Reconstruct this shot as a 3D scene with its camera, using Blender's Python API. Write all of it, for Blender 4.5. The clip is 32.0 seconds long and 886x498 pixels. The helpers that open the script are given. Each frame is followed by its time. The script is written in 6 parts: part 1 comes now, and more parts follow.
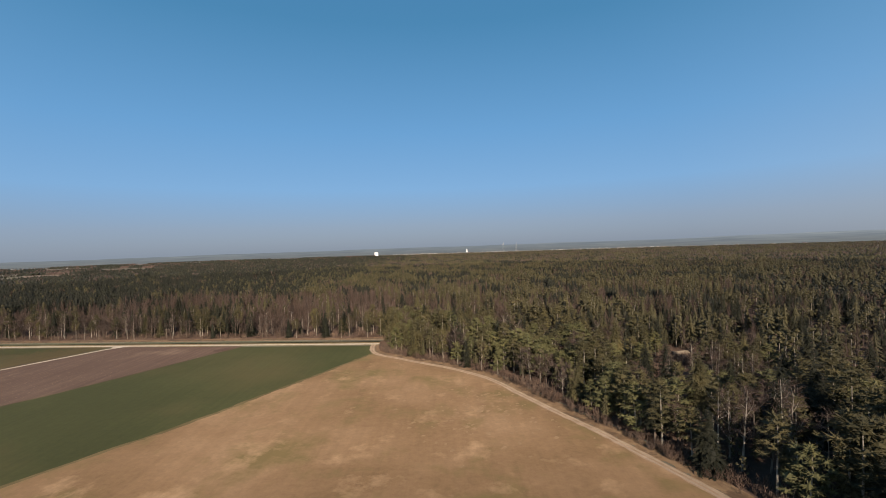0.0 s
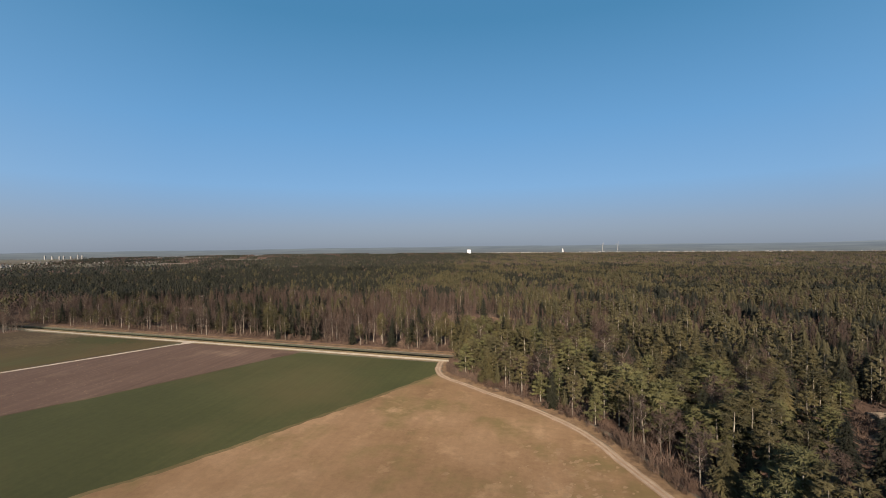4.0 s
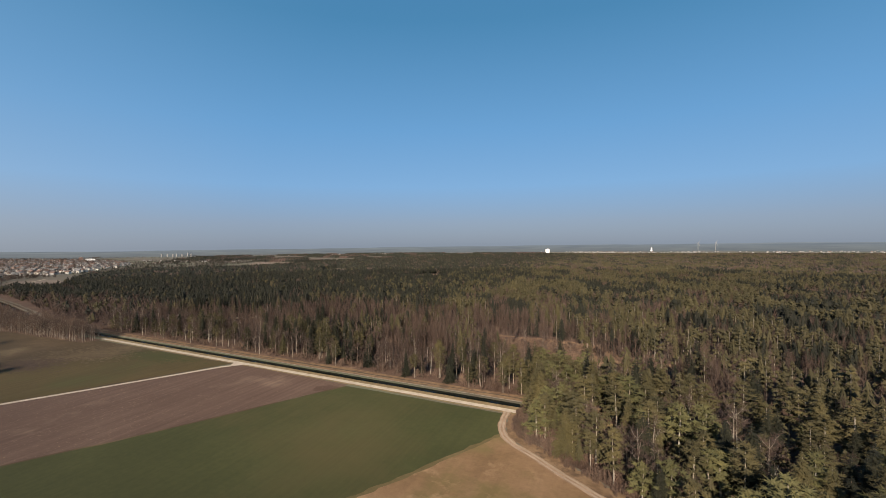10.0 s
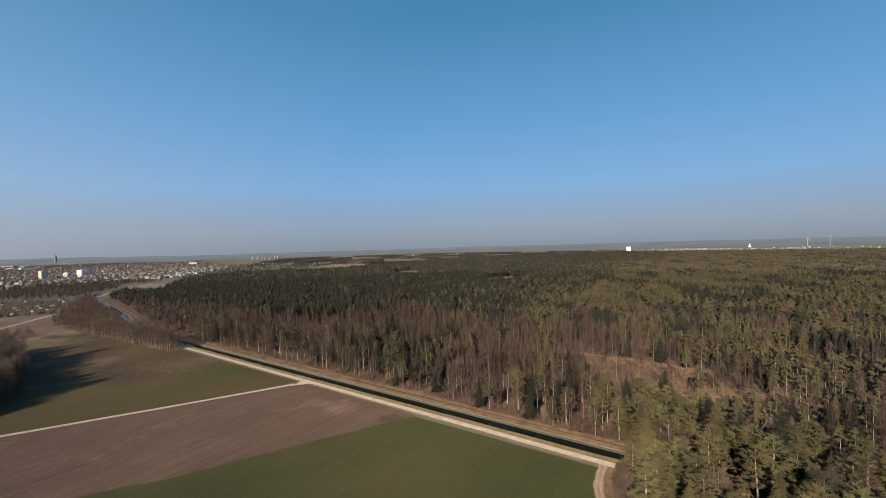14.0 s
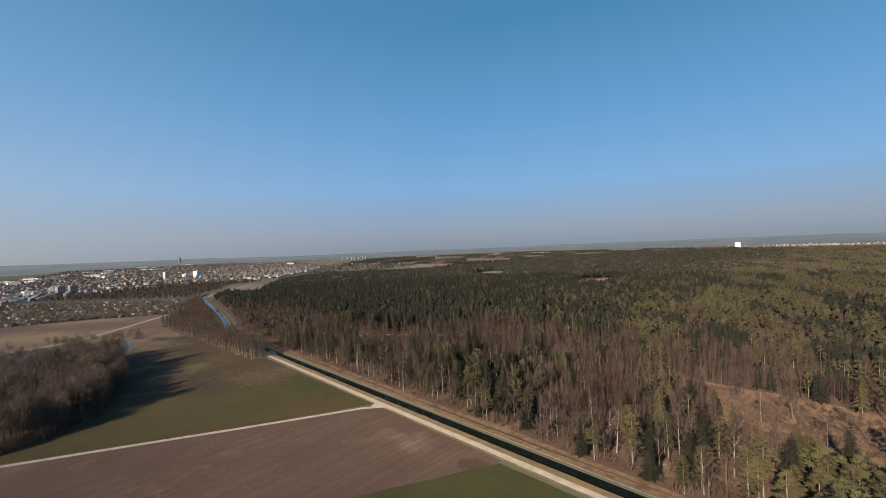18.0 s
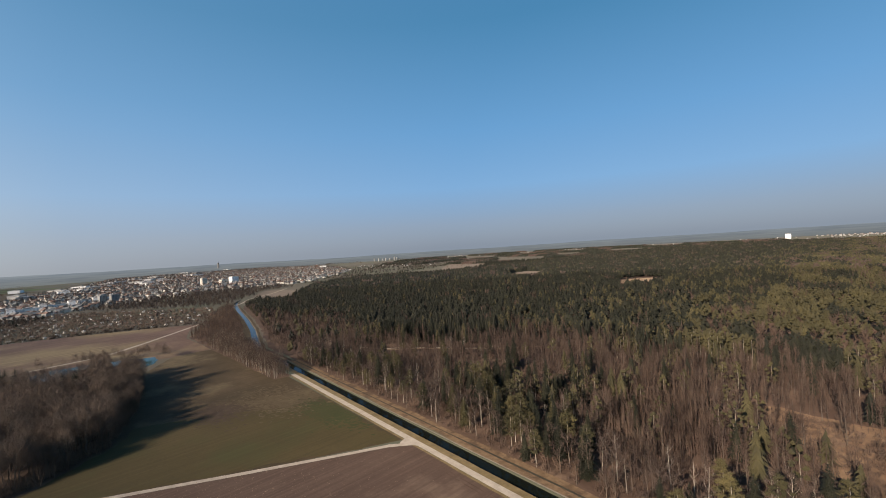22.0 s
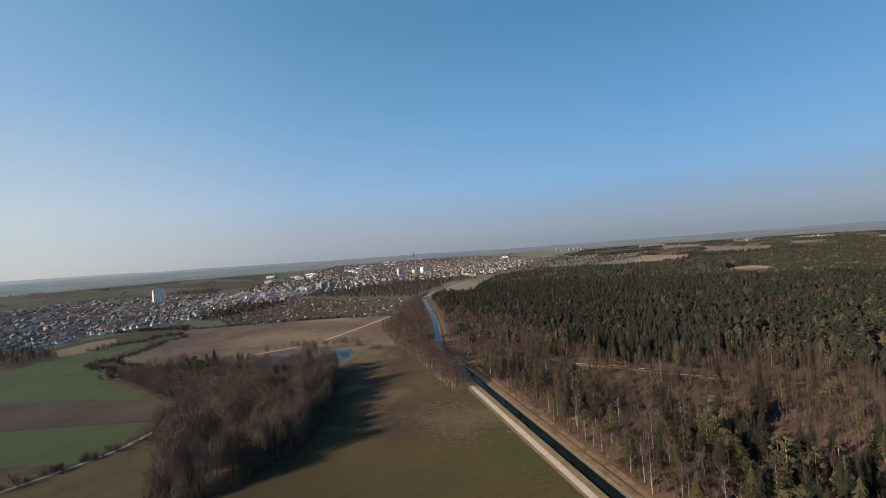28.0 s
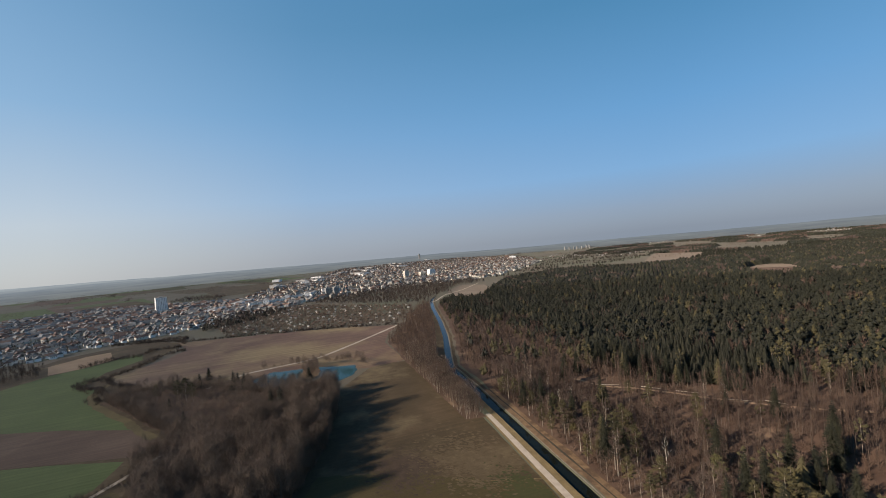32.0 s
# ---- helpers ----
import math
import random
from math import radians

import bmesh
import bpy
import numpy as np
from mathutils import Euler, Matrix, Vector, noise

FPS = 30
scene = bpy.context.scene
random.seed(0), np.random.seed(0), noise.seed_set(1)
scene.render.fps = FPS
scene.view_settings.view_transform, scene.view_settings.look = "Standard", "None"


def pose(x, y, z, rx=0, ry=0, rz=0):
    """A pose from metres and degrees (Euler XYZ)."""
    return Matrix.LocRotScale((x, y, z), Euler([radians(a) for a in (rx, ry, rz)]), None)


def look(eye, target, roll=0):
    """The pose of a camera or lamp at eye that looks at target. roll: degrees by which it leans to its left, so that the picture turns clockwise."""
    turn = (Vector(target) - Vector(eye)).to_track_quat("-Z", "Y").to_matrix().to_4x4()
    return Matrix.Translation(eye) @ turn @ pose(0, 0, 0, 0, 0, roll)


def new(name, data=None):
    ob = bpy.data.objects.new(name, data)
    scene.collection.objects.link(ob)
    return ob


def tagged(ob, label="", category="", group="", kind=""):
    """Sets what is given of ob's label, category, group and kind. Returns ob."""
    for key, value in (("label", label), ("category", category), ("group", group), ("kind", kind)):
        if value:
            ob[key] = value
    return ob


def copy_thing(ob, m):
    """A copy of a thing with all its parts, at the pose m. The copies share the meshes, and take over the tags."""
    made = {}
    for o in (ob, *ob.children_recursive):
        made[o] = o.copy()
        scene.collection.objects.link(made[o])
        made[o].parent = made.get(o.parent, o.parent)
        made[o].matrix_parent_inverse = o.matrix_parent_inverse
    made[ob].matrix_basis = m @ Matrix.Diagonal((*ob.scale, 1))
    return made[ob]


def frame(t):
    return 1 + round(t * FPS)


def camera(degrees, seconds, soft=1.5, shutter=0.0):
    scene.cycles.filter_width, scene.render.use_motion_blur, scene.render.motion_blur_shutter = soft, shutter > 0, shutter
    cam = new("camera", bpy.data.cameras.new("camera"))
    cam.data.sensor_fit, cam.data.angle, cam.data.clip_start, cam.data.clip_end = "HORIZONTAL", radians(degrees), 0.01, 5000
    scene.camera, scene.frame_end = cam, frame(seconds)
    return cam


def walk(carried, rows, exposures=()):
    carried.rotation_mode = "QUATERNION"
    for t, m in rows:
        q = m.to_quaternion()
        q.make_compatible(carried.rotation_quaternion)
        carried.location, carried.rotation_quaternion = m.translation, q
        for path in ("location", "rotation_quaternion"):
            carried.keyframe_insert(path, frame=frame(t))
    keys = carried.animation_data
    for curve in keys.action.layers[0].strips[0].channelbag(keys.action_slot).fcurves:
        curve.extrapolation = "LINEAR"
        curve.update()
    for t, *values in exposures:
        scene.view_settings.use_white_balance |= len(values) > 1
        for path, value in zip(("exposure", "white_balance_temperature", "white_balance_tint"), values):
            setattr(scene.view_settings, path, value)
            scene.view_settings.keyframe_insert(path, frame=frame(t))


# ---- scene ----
EXPO = ((0, 0.9), (32, 0.9))
cam = camera(90.1, 32.0, soft=0.92)
# seconds, place in metres, heading to the left of +y, pitch and lean in degrees
PATH = [
    (0.0, -0.00, 0.00, 57.95, 0.00, -0.27, 1.90),
    (0.5, 1.03, 5.89, 57.91, 2.45, -0.28, 0.04),
    (1.0, 2.00, 11.76, 57.88, 5.28, -0.35, -2.46),
    (1.5, 2.86, 17.63, 57.87, 6.56, -0.37, -1.56),
    (2.0, 3.56, 23.52, 57.91, 8.32, -0.42, -1.93),
    (2.5, 4.09, 29.43, 58.05, 9.70, -0.43, -1.77),
    (3.0, 4.47, 35.33, 58.30, 10.74, -0.39, -1.08),
    (3.5, 4.76, 41.16, 58.61, 11.21, -0.32, 0.82),
    (5.5, 5.07, 61.41, 61.19, 15.55, -0.36, -1.91),
    (6.0, 4.89, 65.07, 62.06, 16.36, -0.37, -1.13),
    (6.5, 4.64, 68.51, 62.96, 16.88, -0.40, -0.38),
    (7.0, 4.31, 71.73, 63.89, 17.12, -0.43, 0.29),
    (7.5, 3.92, 74.77, 64.84, 17.71, -0.42, 0.55),
    (8.0, 3.45, 77.64, 65.81, 18.15, -0.43, 0.73),
    (8.5, 2.92, 80.42, 66.79, 19.01, -0.42, -0.06),
    (9.0, 2.33, 83.14, 67.77, 19.95, -0.44, 0.06),
    (9.5, 1.68, 85.84, 68.74, 20.84, -0.45, 0.58),
    (10.0, 0.95, 88.55, 69.70, 22.10, -0.49, 0.57),
    (10.5, 0.10, 91.31, 70.65, 23.06, -0.48, 0.76),
    (11.0, -0.90, 94.14, 71.58, 24.39, -0.45, 0.30),
    (11.5, -2.08, 97.06, 72.50, 25.70, -0.46, 0.09),
    (12.0, -3.48, 100.08, 73.39, 27.02, -0.47, -0.20),
    (12.5, -5.08, 103.21, 74.23, 28.26, -0.48, -0.23),
    (13.0, -6.85, 106.40, 75.00, 29.35, -0.48, 0.46),
    (13.5, -8.75, 109.65, 75.70, 30.32, -0.45, 1.46),
    (14.0, -10.71, 112.93, 76.35, 31.43, -0.45, 1.52),
    (14.5, -12.71, 116.23, 76.98, 32.65, -0.45, 1.37),
    (16.5, -21.62, 130.21, 79.41, 38.08, -0.38, 1.55),
    (17.0, -24.24, 133.37, 80.22, 39.39, -0.34, 2.04),
    (17.5, -26.92, 136.49, 81.06, 40.78, -0.35, 2.15),
    (18.0, -29.68, 139.54, 81.93, 42.13, -0.33, 2.26),
    (18.5, -32.52, 142.52, 82.79, 43.51, -0.34, 2.16),
    (19.0, -35.40, 145.42, 83.65, 44.78, -0.36, 2.10),
    (19.5, -38.29, 148.25, 84.47, 45.63, -0.36, 2.31),
    (20.0, -41.15, 151.01, 85.25, 46.40, -0.29, 2.94),
    (20.5, -43.95, 153.74, 85.99, 46.14, -0.26, 4.12),
    (21.0, -46.68, 156.46, 86.69, 46.17, -0.27, 3.75),
    (21.5, -49.36, 159.18, 87.34, 46.11, -0.30, 4.03),
    (22.0, -52.03, 161.90, 87.94, 46.12, -0.28, 3.67),
    (22.5, -54.73, 164.61, 88.51, 45.98, -0.29, 3.71),
    (23.0, -57.53, 167.28, 89.06, 46.08, -0.25, 4.25),
    (23.5, -60.40, 169.91, 89.61, 50.47, -0.25, -0.14),
    (24.0, -63.36, 172.45, 90.17, 56.20, -0.30, -3.41),
    (24.5, -66.40, 174.88, 90.74, 60.09, -0.29, -3.07),
    (25.0, -69.52, 177.17, 91.35, 62.29, -0.24, -0.84),
    (25.5, -72.74, 179.34, 91.98, 64.12, -0.18, 0.58),
    (27.5, -87.22, 185.64, 95.11, 68.35, -0.08, 3.24),
    (28.0, -91.05, 186.90, 95.95, 69.37, -0.05, 4.34),
    (28.5, -94.92, 188.13, 96.81, 70.01, -0.06, 5.04),
    (29.0, -98.82, 189.32, 97.68, 70.14, -0.06, 5.50),
    (29.5, -102.76, 190.51, 98.58, 70.13, -0.08, 5.82),
    (30.0, -106.73, 191.69, 99.51, 69.93, -0.07, 6.29),
    (30.5, -110.72, 192.89, 100.47, 70.21, -0.05, 5.04),
    (31.0, -114.74, 194.11, 101.47, 70.22, -0.04, 4.74),
    (31.5, -118.76, 195.34, 102.49, 70.20, -0.03, 5.24),
    (32.0, -122.79, 196.58, 103.52, 70.15, -0.04, 5.26),
]
walk(cam, [(t, pose(x, y, z, 90 + p, 0, h) @ pose(0, 0, 0, 0, 0, -r)) for t, x, y, z, h, p, r in PATH], EXPO)
# ---- light: low clear sun behind, hazy blue sky ----
SKY_POWER = 0.535
SUN_ELEV, SUN_TO = 23.5, 172.0  # degrees; clockwise from +y
world = bpy.data.worlds.new("sky")
scene.world = world
world.use_nodes = True
wn, wl = world.node_tree.nodes, world.node_tree.links
wn.clear()
sky = wn.new("ShaderNodeTexSky")
sky.sky_type, sky.sun_disc = "NISHITA", False
sky.sun_elevation, sky.sun_rotation = radians(SUN_ELEV), radians(SUN_TO)
sky.altitude, sky.air_density, sky.dust_density, sky.ozone_density = 500, 1.0, 1.2, 2.5
wbg, wout = wn.new("ShaderNodeBackground"), wn.new("ShaderNodeOutputWorld")


def wmath(op, a, b=0.0):
    n = wn.new("ShaderNodeMath")
    n.operation, n.use_clamp = op, op == "MULTIPLY"
    for k, v in enumerate((a, b)):
        if isinstance(v, (int, float)):
            n.inputs[k].default_value = v
        else:
            wl.new(v, n.inputs[k])
    return n.outputs[0]


def wramp(fac, stops):
    r = wn.new("ShaderNodeValToRGB")
    e = r.color_ramp.elements
    while len(e) < len(stops):
        e.new(0.5)
    for el, (p, c) in zip(e, stops):
        el.position, el.color = p, (*c, 1)
    wl.new(fac, r.inputs[0])
    return r.outputs[0]


def wmix(fac, a, b, mode="MIX"):
    m = wn.new("ShaderNodeMix")
    m.data_type, m.blend_type = "RGBA", mode
    for k, v in ((0, fac), (6, a), (7, b)):
        if isinstance(v, (int, float)):
            m.inputs[k].default_value = v
        elif isinstance(v, tuple):
            m.inputs[k].default_value = (*v, 1)
        else:
            wl.new(v, m.inputs[k])
    return m.outputs[2]


# the clear sky with a layer of ground haze round the whole horizon, paler towards the sun
wco = wn.new("ShaderNodeTexCoord")
wsep = wn.new("ShaderNodeSeparateXYZ")
wl.new(wco.outputs["Generated"], wsep.inputs[0])
up = wmath("ADD", wmath("MULTIPLY", wsep.outputs[2], 1.0), 0.0)
wdot = wn.new("ShaderNodeVectorMath")
wdot.operation = "DOT_PRODUCT"
wl.new(wco.outputs["Generated"], wdot.inputs[0])
wdot.inputs[1].default_value = (math.sin(radians(SUN_TO)), math.cos(radians(SUN_TO)), 0)
toward = wmath("ADD", wmath("MULTIPLY", wmath("ADD", wdot.outputs["Value"], 1.0), 0.5), 0.0)
blue = wramp(up, ((0.0, (0.235, 0.285, 0.375)), (0.05, (0.245, 0.325, 0.47)), (0.13, (0.2, 0.405, 0.695)), (0.25, (0.138, 0.36, 0.66)), (0.45, (0.065, 0.25, 0.47)), (1.0, (0.035, 0.14, 0.33))))
pale = wramp(up, ((0.0, (0.65, 0.66, 0.655)), (0.1, (0.65, 0.705, 0.745)), (0.3, (0.33, 0.53, 0.76)), (0.6, (0.14, 0.34, 0.6)), (1.0, (0.05, 0.17, 0.38))))
glow = wramp(toward, ((0.1, (0, 0, 0)), (0.4, (0.3, 0.3, 0.3)), (0.62, (0.8, 0.8, 0.8)), (1.0, (1, 1, 1))))
haze = wmix(glow, blue, pale)
clear = wmix(1.0, sky.outputs[0], (0.1, 0.1, 0.1), "MULTIPLY")
wl.new(wmix(0.85, clear, haze), wbg.inputs[0])
wbg.inputs[1].default_value = SKY_POWER
wl.new(wbg.outputs[0], wout.inputs[0])

sun_data = bpy.data.lights.new("sun", "SUN")
sun_data.energy, sun_data.angle, sun_data.color = 5.0, radians(0.6), (1.0, 0.845, 0.695)
sun = new("sun", sun_data)
sa = radians(SUN_TO)
sun.matrix_world = look((0, 0, 400), Vector((0, 0, 400)) - Vector((math.sin(sa) * math.cos(radians(SUN_ELEV)), math.cos(sa) * math.cos(radians(SUN_ELEV)), math.sin(radians(SUN_ELEV)))) * 10)

# ---- materials ----
def principled(name, rough=0.8):
    m = bpy.data.materials.new(name)
    m.use_nodes = True
    nt = m.node_tree
    b = nt.nodes["Principled BSDF"]
    b.inputs["Roughness"].default_value = rough
    b.inputs["Specular IOR Level"].default_value = 0.2
    b.inputs["Diffuse Roughness"].default_value = 1.0
    return m, nt, b


def place(nt, sx=1.0, sy=1.0, turn=0.0):
    """World position, turned and scaled, as texture coordinates."""
    g = nt.nodes.new("ShaderNodeNewGeometry")
    mp = nt.nodes.new("ShaderNodeMapping")
    mp.inputs["Rotation"].default_value = (0, 0, radians(turn))
    mp.inputs["Scale"].default_value = (sx, sy, (sx + sy) / 2)
    nt.links.new(g.outputs["Position"], mp.inputs["Vector"])
    return mp.outputs[0]


def noise_tex(nt, coords, scale, detail=5.0, rough=0.6):
    n = nt.nodes.new("ShaderNodeTexNoise")
    n.inputs["Scale"].default_value, n.inputs["Detail"].default_value, n.inputs["Roughness"].default_value = scale, detail, rough
    nt.links.new(coords, n.inputs["Vector"])
    return n.outputs["Fac"]


def ramp(nt, fac, stops):
    r = nt.nodes.new("ShaderNodeValToRGB")
    e = r.color_ramp.elements
    while len(e) < len(stops):
        e.new(0.5)
    for el, (p, c) in zip(e, stops):
        el.position, el.color = p, (*c, 1)
    nt.links.new(fac, r.inputs[0])
    return r.outputs[0]


def mix(nt, fac, a, b, mode="MIX"):
    m = nt.nodes.new("ShaderNodeMix")
    m.data_type, m.blend_type = "RGBA", mode
    for k, v in ((0, fac), (6, a), (7, b)):
        if isinstance(v, (int, float)):
            m.inputs[k].default_value = v
        elif isinstance(v, tuple):
            m.inputs[k].default_value = (*v, 1)
        else:
            nt.links.new(v, m.inputs[k])
    return m.outputs[2]


def bump(nt, b, fac, strength, dist):
    n = nt.nodes.new("ShaderNodeBump")
    n.inputs["Strength"].default_value, n.inputs["Distance"].default_value = strength, dist
    nt.links.new(fac, n.inputs["Height"])
    nt.links.new(n.outputs[0], b.inputs["Normal"])


def soil(name, low, mid, high, big=0.02, fine=0.7, stripe=None, second=None, third=None, rough=0.95, relief=0.25):
    """Ground cover: large patches, fine grain, and rows of the plough or drill (turn in degrees, spacing, depth of tint)."""
    m, nt, b = principled(name, rough)
    co = place(nt)
    c = ramp(nt, noise_tex(nt, co, big, 6), ((0.3, low), (0.5, mid), (0.7, high)))
    f = noise_tex(nt, co, fine, 6, 0.75)
    c = mix(nt, 0.55, c, ramp(nt, f, ((0.25, (0.45, 0.45, 0.45)), (0.75, (1.0, 1.0, 1.0)))), "MULTIPLY")
    for col, scale, lo, hi in [q for q in (second, third) if q]:
        c = mix(nt, ramp(nt, noise_tex(nt, place(nt, 1, 1, 30), scale, 5, 0.65), ((lo, (0, 0, 0)), (hi, (1, 1, 1)))), c, col)
    if stripe:
        turn, gap, tint = stripe
        s = noise_tex(nt, place(nt, 1 / gap, 0.012, turn), 1.0, 3, 0.6)
        c = mix(nt, tint, c, ramp(nt, s, ((0.3, (0.35, 0.35, 0.35)), (0.7, (1.25, 1.25, 1.25)))), "MULTIPLY")
        bump(nt, b, s, relief, 0.15)
    else:
        bump(nt, b, f, relief, 0.2)
    nt.links.new(c, b.inputs["Base Color"])
    return m


# base colour raised and greyed a little for haze over the far plain
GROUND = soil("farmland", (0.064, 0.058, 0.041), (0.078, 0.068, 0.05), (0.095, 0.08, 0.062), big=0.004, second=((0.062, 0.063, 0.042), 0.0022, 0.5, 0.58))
LITTER = soil("leaf_litter", (0.04, 0.024, 0.0165), (0.06, 0.0375, 0.026), (0.086, 0.0552, 0.0375), big=0.05, second=((0.12, 0.081, 0.053), 0.03, 0.6, 0.72))
DRYGRASS = soil("dry_meadow", (0.0945, 0.05922, 0.02772), (0.1354, 0.08505, 0.04536), (0.1827, 0.1197, 0.0693), big=0.02, fine=0.5, stripe=(28, 3.2, 0.14), second=((0.0819, 0.05985, 0.0252), 0.04, 0.5, 0.64), third=((0.178, 0.118, 0.068), 0.075, 0.56, 0.72))
CROP = soil("green_crop", (0.0252, 0.0272, 0.0086), (0.0303, 0.0325, 0.0105), (0.04, 0.041, 0.0146), big=0.016, fine=0.45, stripe=(28, 1.6, 0.18), second=((0.04032, 0.03465, 0.01323), 0.012, 0.5, 0.7))
CROP_FAR = soil("young_wheat", (0.0452, 0.0645, 0.0205), (0.054, 0.077, 0.0247), (0.0656, 0.0897, 0.0302), big=0.02, stripe=(60, 2.4, 0.4))
MEADOW = soil("meadow_grass", (0.0335, 0.0238, 0.0118), (0.045, 0.0315, 0.016), (0.0665, 0.0455, 0.0252), big=0.03, fine=0.9, stripe=(115, 2.2, 0.28), second=((0.08096, 0.06164, 0.03404), 0.02, 0.52, 0.68))
MEADOW_GREEN = soil("green_meadow", (0.0385, 0.0298, 0.0108), (0.0472, 0.0355, 0.0134), (0.0592, 0.0432, 0.0172), big=0.02, stripe=(115, 2.0, 0.28), second=((0.036, 0.033, 0.0115), 0.02, 0.5, 0.65))
PLOUGH = soil("ploughed_earth", (0.05625, 0.03516, 0.02493), (0.07159, 0.04602, 0.03324), (0.09268, 0.062, 0.04538), big=0.015, fine=0.9, stripe=(29, 1.6, 0.42), second=((0.097, 0.0665, 0.0475), 0.03, 0.58, 0.75), relief=0.6)
STUBBLE = soil("stubble_field", (0.0765, 0.0476, 0.0357), (0.09775, 0.06205, 0.04692), (0.1232, 0.0799, 0.05916), big=0.012, stripe=(62, 5.0, 0.45), second=((0.135, 0.101, 0.058), 0.007, 0.46, 0.6))
GRAVEL = soil("pale_gravel", (0.221, 0.1875, 0.1507), (0.2678, 0.231, 0.1875), (0.3147, 0.2745, 0.2243), big=0.3, fine=3.0)
DIRT = soil("worn_track", (0.126, 0.08424, 0.05328), (0.1692, 0.1166, 0.07704), (0.216, 0.1548, 0.1058), big=0.25, fine=3.0)
RUT = soil("pale_rut", (0.155, 0.117, 0.083), (0.188, 0.144, 0.104), (0.22, 0.176, 0.131), big=0.2, fine=3.0)
VERGE = soil("verge_grass", (0.08625, 0.0615, 0.0285), (0.1162, 0.08475, 0.0405), (0.1537, 0.114, 0.0585), big=0.2)
BANK = soil("dry_reed_bank", (0.07095, 0.04371, 0.02327), (0.1078, 0.06981, 0.03916), (0.1476, 0.09933, 0.0579), big=0.25, second=((0.04825, 0.03065, 0.01873), 0.12, 0.52, 0.62))
TAN = soil("dead_grass", (0.074, 0.046, 0.028), (0.112, 0.07, 0.042), (0.16, 0.105, 0.064), big=0.12, second=((0.052, 0.033, 0.022), 0.09, 0.5, 0.62))
YELLOW = soil("rough_pasture", (0.056, 0.045, 0.018), (0.072, 0.056, 0.024), (0.09, 0.069, 0.031), big=0.05, fine=0.5)
SAND = soil("bare_sandy_soil", (0.1488, 0.1023, 0.0651), (0.186, 0.1302, 0.0837), (0.2232, 0.1612, 0.1054), big=0.02)
FAR_STUBBLE = soil("bleached_stubble", (0.1, 0.078, 0.058), (0.125, 0.098, 0.074), (0.15, 0.12, 0.092), big=0.01, stripe=(40, 14.0, 0.3))
CONCRETE = soil("canal_edging", (0.1125, 0.09525, 0.075), (0.15, 0.129, 0.1028), (0.1875, 0.165, 0.135), big=0.4)
# near-black base colour for the canal sides and the drain strip
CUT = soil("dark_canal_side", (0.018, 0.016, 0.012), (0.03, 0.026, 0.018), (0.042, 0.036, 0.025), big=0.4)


def foliage(name, dark, mid, light, patch=0.05, each=((0.7, 0.75, 0.7), (1.2, 1.15, 1.0)), grain=0.5):
    m, nt, b = principled(name, 0.75)
    co = place(nt)
    c = ramp(nt, noise_tex(nt, co, patch, 3, 0.7), ((0.32, dark), (0.5, mid), (0.68, light)))
    g = nt.nodes.new("ShaderNodeNewGeometry")
    c = mix(nt, 0.45, c, ramp(nt, noise_tex(nt, co, 0.22, 3, 0.6), ((0.35, (0.5, 0.54, 0.52)), (0.65, (1.3, 1.22, 1.05)))), "MULTIPLY")
    c = mix(nt, grain, c, ramp(nt, g.outputs["Random Per Island"], ((0.0, (0.55, 0.55, 0.55)), (1.0, (1.25, 1.2, 1.1)))), "MULTIPLY")
    o = nt.nodes.new("ShaderNodeObjectInfo")
    c = mix(nt, 0.4, c, ramp(nt, o.outputs["Random"], ((0.0, each[0]), (1.0, each[1]))), "MULTIPLY")
    nt.links.new(c, b.inputs["Base Color"])
    return m


# blue raised a little, putting haze over the wood into the colour
SPRUCE = foliage("spruce_needles", (0.0105, 0.0112, 0.0074), (0.0156, 0.016, 0.0102), (0.0245, 0.024, 0.0145), grain=0.25)
PINE = foliage("pine_needles", (0.0275, 0.025, 0.0125), (0.0402, 0.0358, 0.0178), (0.0585, 0.0505, 0.0245), each=((1.02, 1.03, 1.02), (2.1, 1.95, 1.65)), grain=0.2)
# pine needles lightened, painting sunlight into the bushy edge pines
SUNLITPINE = foliage("sunlit_pine_needles", (0.048, 0.047, 0.02), (0.068, 0.065, 0.029), (0.095, 0.088, 0.04), grain=0.2)
TWIG = foliage("bare_twigs", (0.0365, 0.0243, 0.0207), (0.0555, 0.0382, 0.033), (0.08, 0.058, 0.051), 0.04)
SHRUB = foliage("bare_shrub", (0.058, 0.0385, 0.031), (0.083, 0.0565, 0.0462), (0.114, 0.081, 0.067), 0.05)
GROVETWIG = foliage("grove_twigs", (0.072, 0.052, 0.0432), (0.11, 0.081, 0.067), (0.16, 0.122, 0.102), 0.03)
DARKTWIG = foliage("dense_brown_twigs", (0.035, 0.0255, 0.023), (0.052, 0.039, 0.034), (0.075, 0.057, 0.049), 0.03)
BIRCH = soil("dead_pale_wood", (0.24, 0.208, 0.168), (0.32, 0.288, 0.24), (0.4, 0.368, 0.32), big=0.3, fine=2.0)
GREYBARK = soil("grey_bark", (0.06, 0.047, 0.036), (0.095, 0.076, 0.06), (0.14, 0.115, 0.092), big=0.15, fine=2.0)
BARK = soil("bark", (0.075, 0.05625, 0.04125), (0.12, 0.09375, 0.07125), (0.18, 0.15, 0.12), big=0.15, fine=2.0)
PALEBARK = soil("pale_bark", (0.15, 0.1237, 0.0975), (0.225, 0.195, 0.1575), (0.315, 0.285, 0.24), big=0.15, fine=2.0)

